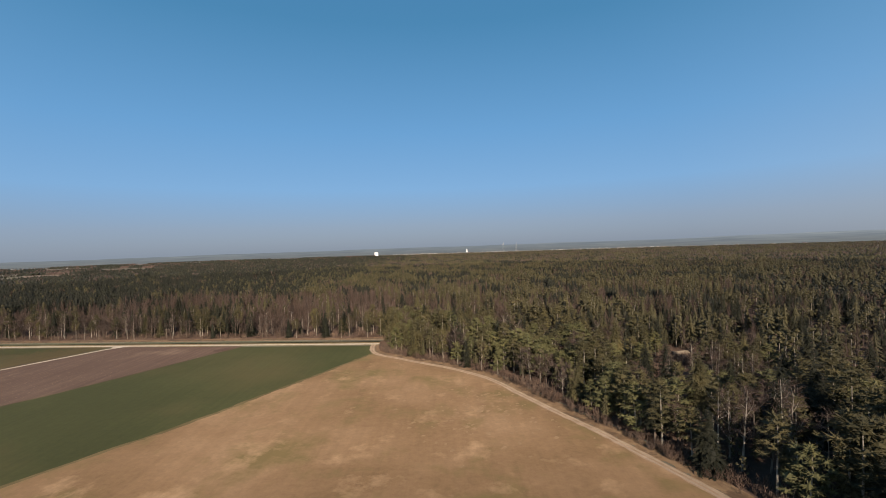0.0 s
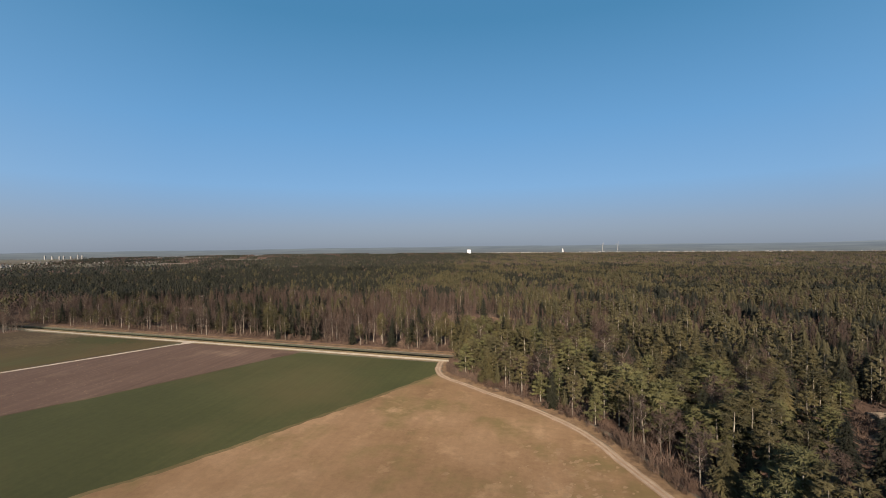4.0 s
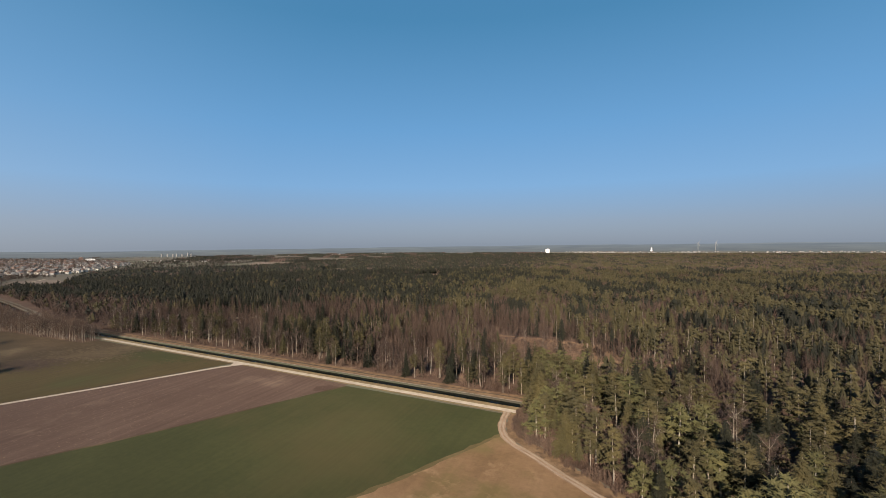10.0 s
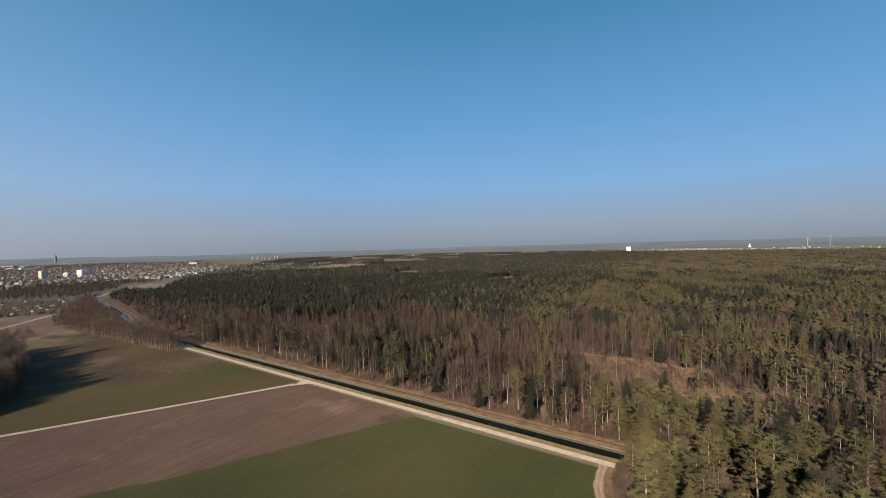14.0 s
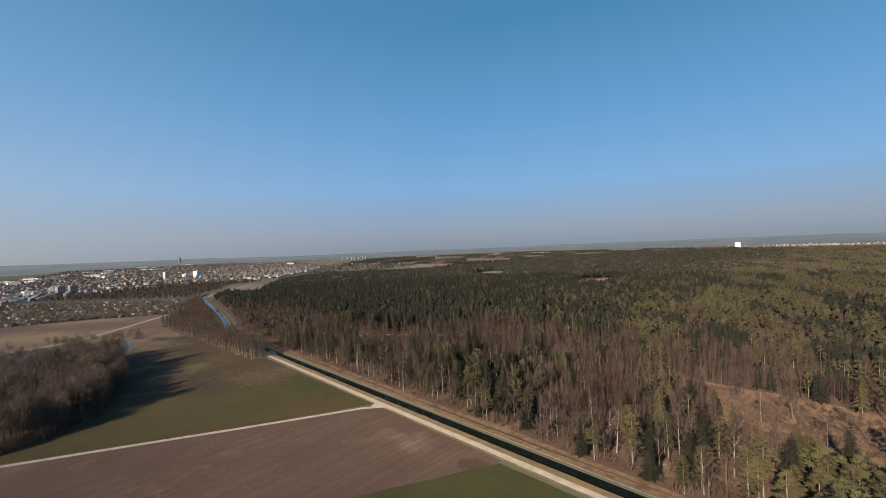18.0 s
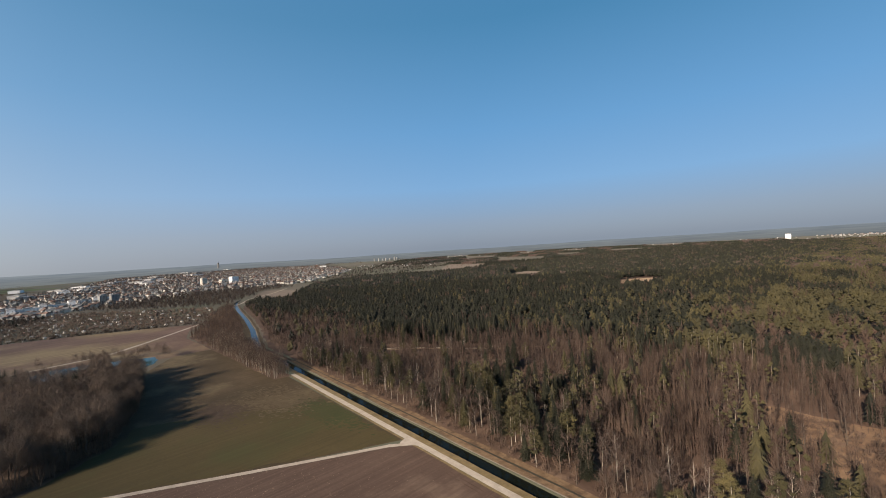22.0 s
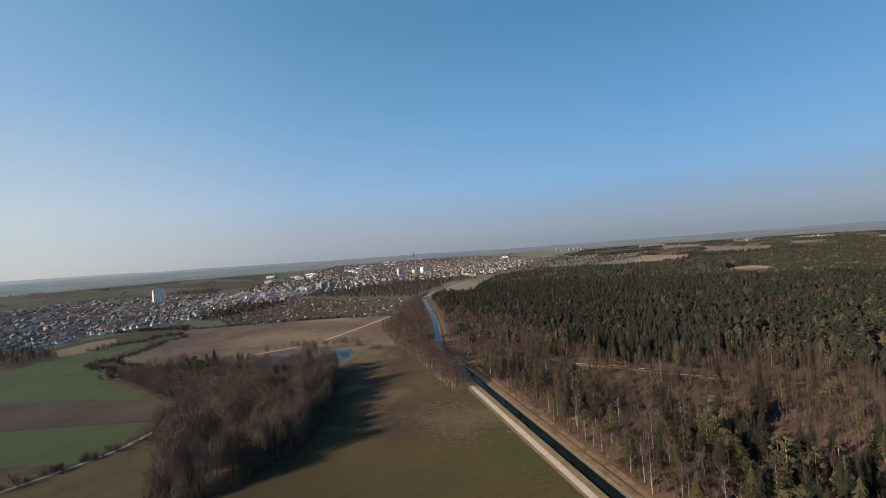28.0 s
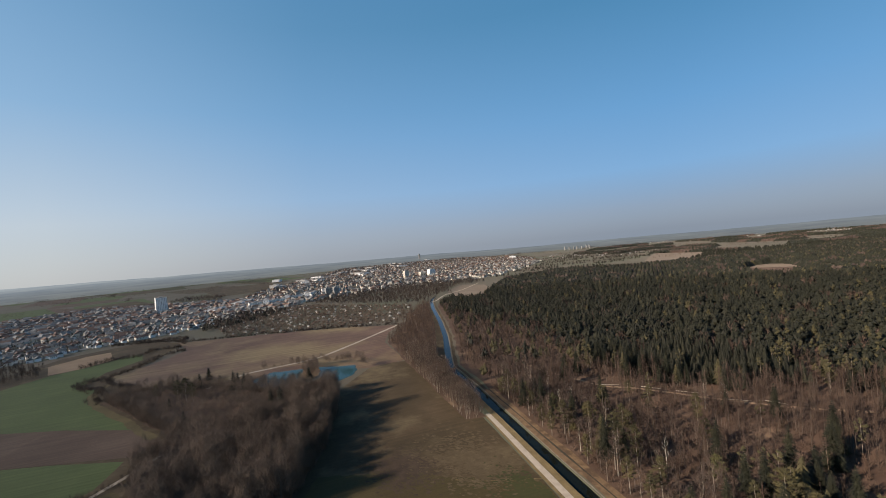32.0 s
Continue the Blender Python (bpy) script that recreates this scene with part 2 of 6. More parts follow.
# near-black colour and cut reflection stand in for mirrored dark trees
WATER, _nt, _b = principled("canal_water", 0.04)
_b.inputs["Base Color"].default_value = (0.004, 0.005, 0.004, 1)
_b.inputs["Specular IOR Level"].default_value = 0.07
_b.inputs["IOR"].default_value = 1.33
bump(_nt, _b, noise_tex(_nt, place(_nt), 1.2, 3), 0.03, 0.03)
POND, _nt, _b = principled("pond_water", 0.06)
_b.inputs["Base Color"].default_value = (0.012, 0.036, 0.04, 1)
_b.inputs["Specular IOR Level"].default_value = 0.1
_b.inputs["IOR"].default_value = 1.33
bump(_nt, _b, noise_tex(_nt, place(_nt), 1.5, 3), 0.1, 0.05)

# ---- mesh helpers ----
from mathutils import geometry
rng = np.random.RandomState(7)


def raw_mesh(name, verts, tris, mat=None, round_shade=False, normals=None):
    """One mesh from arrays of corners (n, 3) and triangles (m, 3)."""
    verts, tris = np.asarray(verts, np.float32), np.asarray(tris, np.int32)
    me = bpy.data.meshes.new(name)
    me.vertices.add(len(verts))
    me.vertices.foreach_set("co", verts.ravel())
    me.loops.add(tris.size)
    me.loops.foreach_set("vertex_index", tris.ravel())
    me.polygons.add(len(tris))
    me.polygons.foreach_set("loop_start", np.arange(0, tris.size, 3, dtype=np.int32))
    me.polygons.foreach_set("loop_total", np.full(len(tris), 3, np.int32))
    me.polygons.foreach_set("use_smooth", np.full(len(tris), round_shade))
    me.update(calc_edges=True)
    if normals is not None:
        at = me.attributes.new("custom_normal", "FLOAT_VECTOR", "POINT")
        at.data.foreach_set("vector", np.asarray(normals, np.float32).ravel())
        me.update()
    if mat:
        me.materials.append(mat)
    return me


def part(name, me, parent, label=""):
    ob = new(name, me)
    ob.parent = parent
    return tagged(ob, label)


def sheet(name, outline, z, mat, label, category="field", rough_edge=0.2, step=6.0):
    """A flat piece of ground with an uneven edge."""
    r = random.Random(len(outline) * 7 + int(abs(outline[0][0])))
    pts = []
    for (x0, y0), (x1, y1) in zip(outline, outline[1:] + outline[:1]):
        n = max(1, int(math.hypot(x1 - x0, y1 - y0) / step))
        for i in range(n):
            k = i / n
            j = rough_edge if i else 0
            pts.append((x0 + (x1 - x0) * k + r.uniform(-j, j), y0 + (y1 - y0) * k + r.uniform(-j, j), z))
    flat, _, faces = geometry.delaunay_2d_cdt([Vector(p[:2]) for p in pts], [], [list(range(len(pts)))], 1, 0.001)[:3]
    t = [f if (flat[f[1]] - flat[f[0]]).cross(flat[f[2]] - flat[f[0]]) > 0 else f[::-1] for f in faces]
    me = raw_mesh(name, [(p.x, p.y, z) for p in flat], t)
    me.materials.append(mat)
    return tagged(new(name, me), label, category, kind="structure")


def smooth(points, n=6):
    """A rounder line through the given corners (Catmull-Rom)."""
    p = [points[0]] + list(points) + [points[-1]]
    out = []
    for i in range(1, len(p) - 2):
        a, b, c, d = (np.array(q, float) for q in p[i - 1:i + 3])
        for k in np.linspace(0, 1, n, endpoint=False):
            out.append(tuple(0.5 * (2 * b + (c - a) * k + (2 * a - 5 * b + 4 * c - d) * k * k + (3 * b - a - 3 * c + d) * k ** 3)))
    return out + [tuple(points[-1])]


def ribbon(points, left, right, z, jitter=0.0, crown=0.0):
    """Corners and triangles of a strip along a line, from left to right metres beside it."""
    p = np.array(points, float)
    d = np.gradient(p, axis=0)
    d /= np.linalg.norm(d, axis=1)[:, None]
    nrm = np.stack([-d[:, 1], d[:, 0]], 1)
    r = np.random.RandomState(len(p))
    lo, hi = [p + nrm * (o + r.uniform(-jitter, jitter, len(p))[:, None]) for o in (left, right)]
    mid = (lo + hi) / 2
    v = np.concatenate([np.c_[lo, np.full(len(p), z)], np.c_[mid, np.full(len(p), z + crown)], np.c_[hi, np.full(len(p), z)]])
    n = len(p)
    i = np.arange(n - 1)
    t = np.concatenate([q for o in (0, n) for q in (np.stack([o + i, o + i + n + 1, o + i + n], 1), np.stack([o + i, o + i + 1, o + i + n + 1], 1))])
    return v, t


def strip(name, points, left, right, z, mat, label, category, jitter=0.15, crown=0.0):
    v, t = ribbon(points, left, right, z, jitter, crown)
    return tagged(new(name, raw_mesh(name, v, t, mat)), label, category, kind="structure")


def inside(x, y, poly):
    """Which of the points lie in the polygon."""
    c = np.zeros(len(x), bool)
    for (x0, y0), (x1, y1) in zip(poly, poly[1:] + poly[:1]):
        if y0 == y1:
            continue
        c ^= ((y0 > y) != (y1 > y)) & (x < (x1 - x0) * (y - y0) / (y1 - y0) + x0)
    return c


def away(x, y, line):
    """Distance of the points from a line of corners."""
    best = np.full(len(x), 1e9)
    for (x0, y0), (x1, y1) in zip(line, line[1:]):
        dx, dy = x1 - x0, y1 - y0
        k = np.clip(((x - x0) * dx + (y - y0) * dy) / (dx * dx + dy * dy), 0, 1)
        best = np.minimum(best, np.hypot(x - x0 - k * dx, y - y0 - k * dy))
    return best


def patches(x, y, size, seed):
    """Smooth random patches between 0 and 1."""
    r = np.random.RandomState(seed)
    s = np.zeros(len(x))
    for i in range(9):
        a, k = r.uniform(0, 6.28), 6.28 / size * r.uniform(0.5, 1.8)
        s += np.sin((x * np.cos(a) + y * np.sin(a)) * k + r.uniform(0, 6.28))
    return 1 / (1 + np.exp(-s * 0.8))


# ---- the plan: canal, roads, fields ----
CANAL_X = (-5000, -1400, -1060, -1010, -960, -868, -727, -620, -490, -420, -380, 100, 600, 5000)
CANAL_Y = (900, 640, 510, 482, 464, 437, 400, 369, 325.5, 319.5, 315.1, 263, 209, 100)


def canal_y(x):
    return np.interp(x, CANAL_X, CANAL_Y)


# the ground, one sheet with the canal's bed let into it
gx = np.unique(np.concatenate([np.linspace(-4950, -1100, 20), np.arange(-1100, 420, 14.0), np.linspace(420, 4850, 20)]))
prof = ((-5000, 0), (-2500, 0), (-1000, 0), (-400, 0), (-100, 0), (-20, 0), (-3.3, 0), (-2.7, -2.6), (2.7, -2.6), (3.3, 0), (14, 0), (100, 0), (400, 0), (1500, 0), (3000, 0), (4800, 0))
cut = np.interp(gx, (-1100, -1010, 300, 420), (0, 1, 1, 0))
gv = np.array([[x, canal_y(x) + o, z * c] for x, c in zip(gx, cut) for o, z in prof])
m_ = len(prof)
gi = np.array([i * m_ + j for i in range(len(gx) - 1) for j in range(m_ - 1)])
gt = np.concatenate([np.stack([gi, gi + m_, gi + m_ + 1], 1), np.stack([gi, gi + m_ + 1, gi + 1], 1)])
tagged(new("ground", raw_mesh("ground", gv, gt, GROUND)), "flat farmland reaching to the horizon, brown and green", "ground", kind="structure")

cx = np.concatenate([np.arange(-1040, -380, 12.0), np.arange(-380, 340, 24.0)])
CANAL = [(x, float(canal_y(x))) for x in cx]
v, t = ribbon(CANAL, -3.2, 3.2, -0.8)
tagged(new("water", raw_mesh("water", v, t, WATER)), "still dark canal water reflecting trees and sky", "water", kind="structure")
for side in (-1, 1):
    lo_, hi_ = [np.array([(x, float(canal_y(x)) + side * o, z) for x, _ in CANAL]) for o, z in ((2.66, -2.4), (3.38, 0.04))]
    n_ = len(CANAL)
    i_ = np.arange(n_ - 1)
    tagged(new("canal_side", raw_mesh("canal_side", np.concatenate([lo_, hi_]), np.concatenate([np.stack([i_, i_ + 1, i_ + n_ + 1], 1), np.stack([i_, i_ + n_ + 1, i_ + n_], 1)]), CUT)), "steep near-black side of the canal", "canal bank", kind="structure")
strip("canal_edging", CANAL, 3.36, 4.1, 0.08, CONCRETE, "pale trodden edge along the far side of the canal", "bank")
strip("verge", [q for q in CANAL if -960 < q[0] < -410], -10.5, -3.36, 0.05, MEADOW, "olive rough grass on the canal bank", "grass verge", 0.8)
strip("bank", [q for q in CANAL if q[0] < -410], 4.1, 7.0, 0.05, MEADOW, "rough grassy bank between canal and trees", "bank", 0.9)
strip("bank", [q for q in CANAL if q[0] > -420], 4.1, 11.5, 0.05, BANK, "dry tan grass bank between canal and forest", "bank", 0.9)
# drain laid as a flat near-black strip, no trench cut
strip("ditch", [q for q in CANAL if q[0] > -420], 7.4, 8.3, 0.075, CUT, "narrow dark drain along the foot of the bank", "ditch", 0.25)
strip("verge", [(x, float(canal_y(x))) for x in np.arange(-420, 60, 10.0)], -7.1, -3.36, 0.05, VERGE, "mown straw-coloured verge beside the canal", "grass verge", 0.2)

ROAD = [(x, 265.4 - 0.1085 * x) for x in np.arange(-372, -38, 9.0)]
strip("road", ROAD, -1.6, 1.6, 0.13, GRAVEL, "straight pale gravel service road along the canal", "road", 0.08, 0.04)
strip("verge", ROAD, -3.0, -1.6, 0.075, VERGE, "narrow strawy verge between road and fields", "grass verge", 0.3)
TRACK = [(-310, 101), (-286.5, 145), (-255, 204), (-244, 224), (-222, 266), (-216, 278), (-209, 286)]
strip("road", [(-700, -600), (-520, -280), (-400, -60)] + TRACK, -1.3, 1.3, 0.12, GRAVEL, "narrow pale gravel field lane", "road", 0.12)
sheet("road", [(-217, 289), (-214.5, 283), (-212, 281.5), (-208, 285), (-204, 287)], 0.125, GRAVEL, "gravel apron where the field lane joins the road", "road", 0.1, 2)
PATH_E = smooth([(-44, 270), (-43.5, 260), (-41.5, 250), (-36, 241), (-26, 233), (-16, 224.5), (2, 210), (18, 192), (28, 171), (38, 150), (46, 134), (51, 122), (56, 110), (62, 94), (72, 60), (80, 0), (86, -120), (90, -400)])
strip("track", PATH_E, -1.45, 1.45, 0.085, DIRT, "light earth path curving round the wood", "path", 0.25)
for a_, b_ in ((-1.05, -0.35), (0.35, 1.05)):
    strip("rut", PATH_E, a_, b_, 0.105, RUT, "pale worn wheel rut of the earth path", "path", 0.12)
strip("bank", PATH_E, 1.45, 6.5, 0.07, BANK, "strip of tan dead grass between path and wood", "bank", 0.9)

GP = [(-127, 274), (-167, 196), (-188, 160), (-310, -60), (-480, -400)]   # green crop against ploughed earth
BE = [(-41, 246), (-59, 210), (-73, 184), (-92, 149), (-116, 112), (-220, -60), (-420, -400)]  # dry meadow against green crop
tagged(sheet("field", list(BE) + [(90, -400)] + [p for p in PATH_E[::-1] if p[1] < 246 and p[1] > -380], 0.05, DRYGRASS, "pale tan meadow of dry winter grass"), group="fields")
tagged(sheet("field", GP + list(BE[::-1]) + [(-44, 266)], 0.06, CROP, "dull green field of young winter crop"), group="fields")
tagged(sheet("field", [(-212, 286)] + [(-127, 276)] + GP[1:] + [(-560, -400)] + [(-400, -60)] + TRACK[:-1], 0.04, PLOUGH, "brown harrowed field with faint plough lines"), group="fields")
tagged(sheet("meadow", [(-216, 286), (-369, 301), (-371, 292.5), (-395, 293), (-455, 296), (-535, 299), (-545, 270), (-512, 248), (-480, 228), (-440, 218), (-330, 186), (-300, 148), (-304, 125), (-299, 122), (-287, 146), (-256, 204), (-244.5, 225)], 0.045, MEADOW, "olive green hay meadow with straw patches", "meadow"), group="fields")
tagged(sheet("meadow", [(-217, 284), (-246, 227), (-287, 148), (-299, 126), (-296, 148), (-325, 193), (-345, 203), (-330, 238), (-308, 268), (-292, 292)], 0.062, MEADOW_GREEN, "greener mown part of the meadow", "meadow", 1.6, 4), group="fields")
tagged(sheet("field", [(-745, 345), (-700, 318), (-640, 300), (-540, 298), (-535, 262), (-573, 142), (-600, 60), (-683, 12), (-749, 53), (-796, 65), (-878, 40), (-849, 123), (-827, 199), (-790, 280)], 0.05, STUBBLE, "wide brown stubble field with a yellowish band"), group="fields")
tagged(sheet("field", [(-512, 40), (-476, 97), (-529, 68), (-572, 37), (-630, 23), (-651, -4), (-719, 0), (-769, 22), (-823, 8), (-794, -18), (-768, -41), (-752, -64), (-706, -87), (-720, -140), (-600, -150)], 0.05, CROP_FAR, "bright green field of young wheat"), group="fields")
tagged(sheet("field", [(-443, 61), (-427, 106), (-451, 114), (-476, 98), (-511, 41), (-600, -148), (-520, -160)], 0.055, PLOUGH, "brown tilled strip between green fields"), group="fields")
tagged(sheet("field", [(-442, 60), (-423, 102), (-391, 98), (-373, 83), (-470, -150), (-520, -158)], 0.05, CROP_FAR, "bright green strip of young wheat by the lane"), group="fields")
tagged(sheet("field", [(-367, 82), (-384, 108), (-364, 131), (-330, 136), (-302, 133), (-298, 124), (-310, 101), (-400, -60)], 0.05, YELLOW, "yellowish rough pasture beside the grove"), group="fields")
tagged(sheet("field", [(-757, -68), (-821, -94), (-866, -69), (-876, -44), (-805, -20), (-770, -40)], 0.058, SAND, "pale tan field at the edge of town"), group="fields")
BEND_FIELD = [(-1130, 562), (-1050, 545), (-975, 515), (-945, 560), (-1060, 642), (-1180, 685), (-1250, 640)]
tagged(sheet("field", BEND_FIELD, 0.05, FAR_STUBBLE, "pale straw field beyond the canal bend"), group="fields")
tagged(sheet("clearing", [(-440, 985), (-425, 1050), (-398, 1075), (-352, 960), (-392, 945)], 0.05, SAND, "pale sandy clearing among dark conifers", "clearing"), group="fields")
FAR_FIELD = [(-1290, 1330), (-1165, 1200), (-1110, 1300), (-1180, 1440), (-1290, 1600), (-1414, 1743), (-1600, 1690), (-1460, 1520)]
tagged(sheet("clearing", [(-846, 1135), (-725, 1195), (-745, 1250), (-800, 1285), (-860, 1220)], 0.05, FAR_STUBBLE, "pale bare field inside the far wood", "clearing", 2, 8), group="fields")
tagged(sheet("field", FAR_FIELD, 0.05, FAR_STUBBLE, "distant pale stubble field"), group="fields")
tagged(sheet("meadow", [(-300, 140), (-420, 130), (-480, 118), (-600, 70), (-690, 30), (-770, 40), (-870, 50), (-940, -20), (-880, -100), (-740, -130), (-620, -320), (-400, -62)], 0.025, MEADOW, "rough grass between the lanes and small fields", "meadow"), group="fields")
strip("verge", smooth(BE[:6], 12), -0.8, 0.9, 0.071, YELLOW, "rough grassy margin between crop and dry meadow", "field margin", 0.5)
strip("verge", smooth(GP[:4], 12), -0.5, 0.5, 0.069, MEADOW, "thin weedy margin between crop and plough", "field margin", 0.3)
strip("furrow", smooth([(-310, 260), (-300, 277), (-292, 294)]), -0.35, 0.35, 0.072, VERGE, "thin pale mowing edge across the meadow", "field margin", 0.25)
strip("verge", smooth([(-650, 24), (-610, 24), (-576, 36), (-545, 54), (-508, 78), (-478, 94), (-452, 110)]), -3.0, 3.0, 0.075, YELLOW, "yellowish grassy margin between wheat and grove", "field margin", 0.9)
LANE = smooth([(-562, 124), (-573, 134), (-593, 151), (-600, 174), (-612, 218), (-643, 251), (-690, 293), (-749, 343)])
strip("road", LANE, -2.1, 2.1, 0.12, GRAVEL, "pale field lane crossing the stubble field", "road", 0.2)
strip("road", smooth([(-330, 20), (-369, 84), (-389, 104), (-420, 120)]), -1.4, 1.4, 0.12, GRAVEL, "short pale lane at the edge of the grove", "road", 0.2)
strip("road", smooth([(-960, 458), (-972, 478), (-1056, 528), (-1121, 596), (-1250, 700)]), -1.6, 1.6, 0.12, GRAVEL, "light path following the canal bend", "road", 0.2)
POND_LINE = [(-562, 160), (-540, 166), (-524, 177), (-514, 202), (-509, 232), (-519, 244), (-534, 251), (-553, 252), (-566, 226), (-574, 203), (-581, 176)]
tagged(sheet("pond", POND_LINE, 0.13, POND, "still blue-green pond behind the bare grove", "pond", 0.8, 4), kind="structure")
SPIT = [(-578, 206), (-566, 205), (-550, 202), (-536, 205), (-531, 211), (-540, 217), (-556, 220), (-577, 219)]
tagged(sheet("pond_spit", SPIT, 0.19, BANK, "low reedy spit dividing the pond", "bank", 0.8, 4), kind="structure")

# wheel marks along the headland and trodden earth at the corner of the crop
for o_ in (-5.6, -7.3):
    strip("furrow", [(x, 265.4 - 0.1085 * x) for x in np.arange(-208, -118, 6.0)], o_, o_ + 0.4, 0.056, LITTER, "dark wheel mark along the edge of the ploughed field", "wheel track", 0.12)
sheet("bare_patch", [(-141, 268), (-134, 272), (-128, 271), (-131, 265), (-138, 262)], 0.068, LITTER, "patch of dark churned earth at the field corner", "bare soil", 0.8, 1.5)

# ---- trees ----
def tube(points, radii, sides=5):
    """A tapered limb along a line of points."""
    v, t = [], []
    for (p, r) in zip(points, radii):
        for k in range(sides):
            a = 6.2832 * k / sides
            v.append((p[0] + r * math.cos(a), p[1] + r * math.sin(a), p[2]))
    for i in range(len(points) - 1):
        for k in range(sides):
            a, b = i * sides + k, i * sides + (k + 1) % sides
            t += [(a, b, b + sides), (a, b + sides, a + sides)]
    return np.array(v, float), np.array(t, int)


def join(pieces):
    """Pieces as one: corners, triangles and, where all have them, normals."""
    vs, ts, n = [], [], 0
    for q in pieces:
        vs.append(q[0])
        ts.append(np.asarray(q[1]) + n)
        n += len(q[0])
    if all(len(q) > 2 for q in pieces):
        return np.concatenate(vs), np.concatenate(ts), np.concatenate([q[2] for q in pieces])
    return np.concatenate(vs), np.concatenate(ts)


def soft_crown(shape, puff=0.65):
    """A crown whose needles are shaded together as a rounded mass: corners, triangles, normals."""
    v, t = np.asarray(shape[0], float), np.array(shape[1])
    low, top = v[:, 2].min(), v[:, 2].max()
    o = np.c_[v[:, :2], (v[:, 2] - low - 0.3 * (top - low)) * 0.4]
    o /= np.linalg.norm(o, axis=1)[:, None] + 1e-6
    o[:, 2] += 0.3
    f = np.cross(v[t[:, 1]] - v[t[:, 0]], v[t[:, 2]] - v[t[:, 0]])
    f /= np.linalg.norm(f, axis=1)[:, None] + 1e-9
    back = (f * o[t].mean(1)).sum(1) < 0
    t[back] = t[back][:, ::-1]
    f[back] *= -1
    g = np.zeros_like(v)
    for k in range(3):
        np.add.at(g, t[:, k], f)
    g /= np.linalg.norm(g, axis=1)[:, None] + 1e-9
    n = o * puff + g * (1 - puff)
    return v, t, n / np.linalg.norm(n, axis=1)[:, None]


def kites(base, tip, width, sag=0.0, r=None):
    """Flat tapering sprays from base to tip: two triangles each."""
    base, tip = np.asarray(base, float), np.asarray(tip, float)
    n = len(base)
    d = tip - base
    side = np.cross(d, (0, 0, 1.0)) + 1e-6
    if r is not None:
        side = side / np.linalg.norm(side, axis=1)[:, None] + r.normal(0, 0.5, (n, 3))
    side = side / np.linalg.norm(side, axis=1)[:, None] * np.asarray(width).reshape(-1, 1)
    mid = base + d * 0.55
    mid[:, 2] -= np.asarray(sag)
    v = np.stack([base, mid - side, tip, mid + side], 1).reshape(-1, 3)
    i = np.arange(n) * 4
    return v, np.concatenate([np.stack([i, i + 1, i + 2], 1), np.stack([i, i + 2, i + 3], 1)])


def slivers(base, tip, width, r):
    """Twigs: one long thin triangle each."""
    base, tip = np.asarray(base, float), np.asarray(tip, float)
    side = r.normal(0, 1, base.shape)
    side = side / np.linalg.norm(side, axis=1)[:, None] * np.asarray(width).reshape(-1, 1)
    v = np.stack([base - side, base + side, tip], 1).reshape(-1, 3)
    return v, np.arange(len(base) * 3).reshape(-1, 3)


def spruce(seed, h=20.0, wide=3.1, levels=26, per=9, bare=0.1, solid=True, sprays=3):
    """Needles of a spruce: whorls of drooping boughs, each a spine with side sprays, under a pointed top."""
    r = np.random.RandomState(seed)
    lean = r.normal(0, 0.15, 2)
    k = np.repeat(np.arange(levels) / (levels - 1), per)
    n = len(k)
    a = np.tile(np.arange(per) * 6.2832 / per, levels) + np.repeat(np.arange(levels) * 2.4, per) + r.uniform(-0.3, 0.3, n)
    q = (wide * (1 - k) ** 0.72 * np.repeat(r.uniform(0.78, 1.12, levels), per) + 0.2) * r.uniform(0.62, 1.15, n)
    z = h * (bare + (0.985 - bare) * k) + r.normal(0, 0.12, n)
    out = np.c_[np.cos(a), np.sin(a), np.zeros(n)]
    side = np.c_[-np.sin(a), np.cos(a), np.zeros(n)]
    b = np.c_[lean[0] * k, lean[1] * k, z + 0.15]
    p = b + out * q[:, None] - np.c_[np.zeros((n, 2)), q * r.uniform(0.15, 0.45, n)]
    pieces = [kites(b, p, np.maximum(0.14, q * 0.1), -0.05 * q)]
    for j in range(sprays):
        f = 0.25 + 0.65 * (j + r.uniform(0, 1, n)) / sprays
        for sg in (-1, 1):
            at = b + (p - b) * f[:, None]
            ln = q * (0.5 - 0.3 * f) * r.uniform(0.8, 1.25, n) + 0.18
            tip = at + out * (ln * 0.75)[:, None] + side * (sg * ln * 0.7)[:, None] - np.c_[np.zeros((n, 2)), ln * r.uniform(0.05, 0.4, n)]
            wd = np.maximum(0.13, ln * 0.3)[:, None]
            pieces.append((np.stack([at - out * wd, tip, at + out * wd * 0.8], 1).reshape(-1, 3), np.arange(3 * n).reshape(-1, 3)))
    top = kites([(lean[0], lean[1], h * 0.94)] * 3, [(lean[0], lean[1], h)] * 3, [0.15] * 3, 0, r)
    core = lump(seed, h * 0.9, h * (bare + 0.03), wide * 0.45, 7, 4, 0.3)
    return soft_crown(join(pieces + [top] + ([core] if solid else [])))


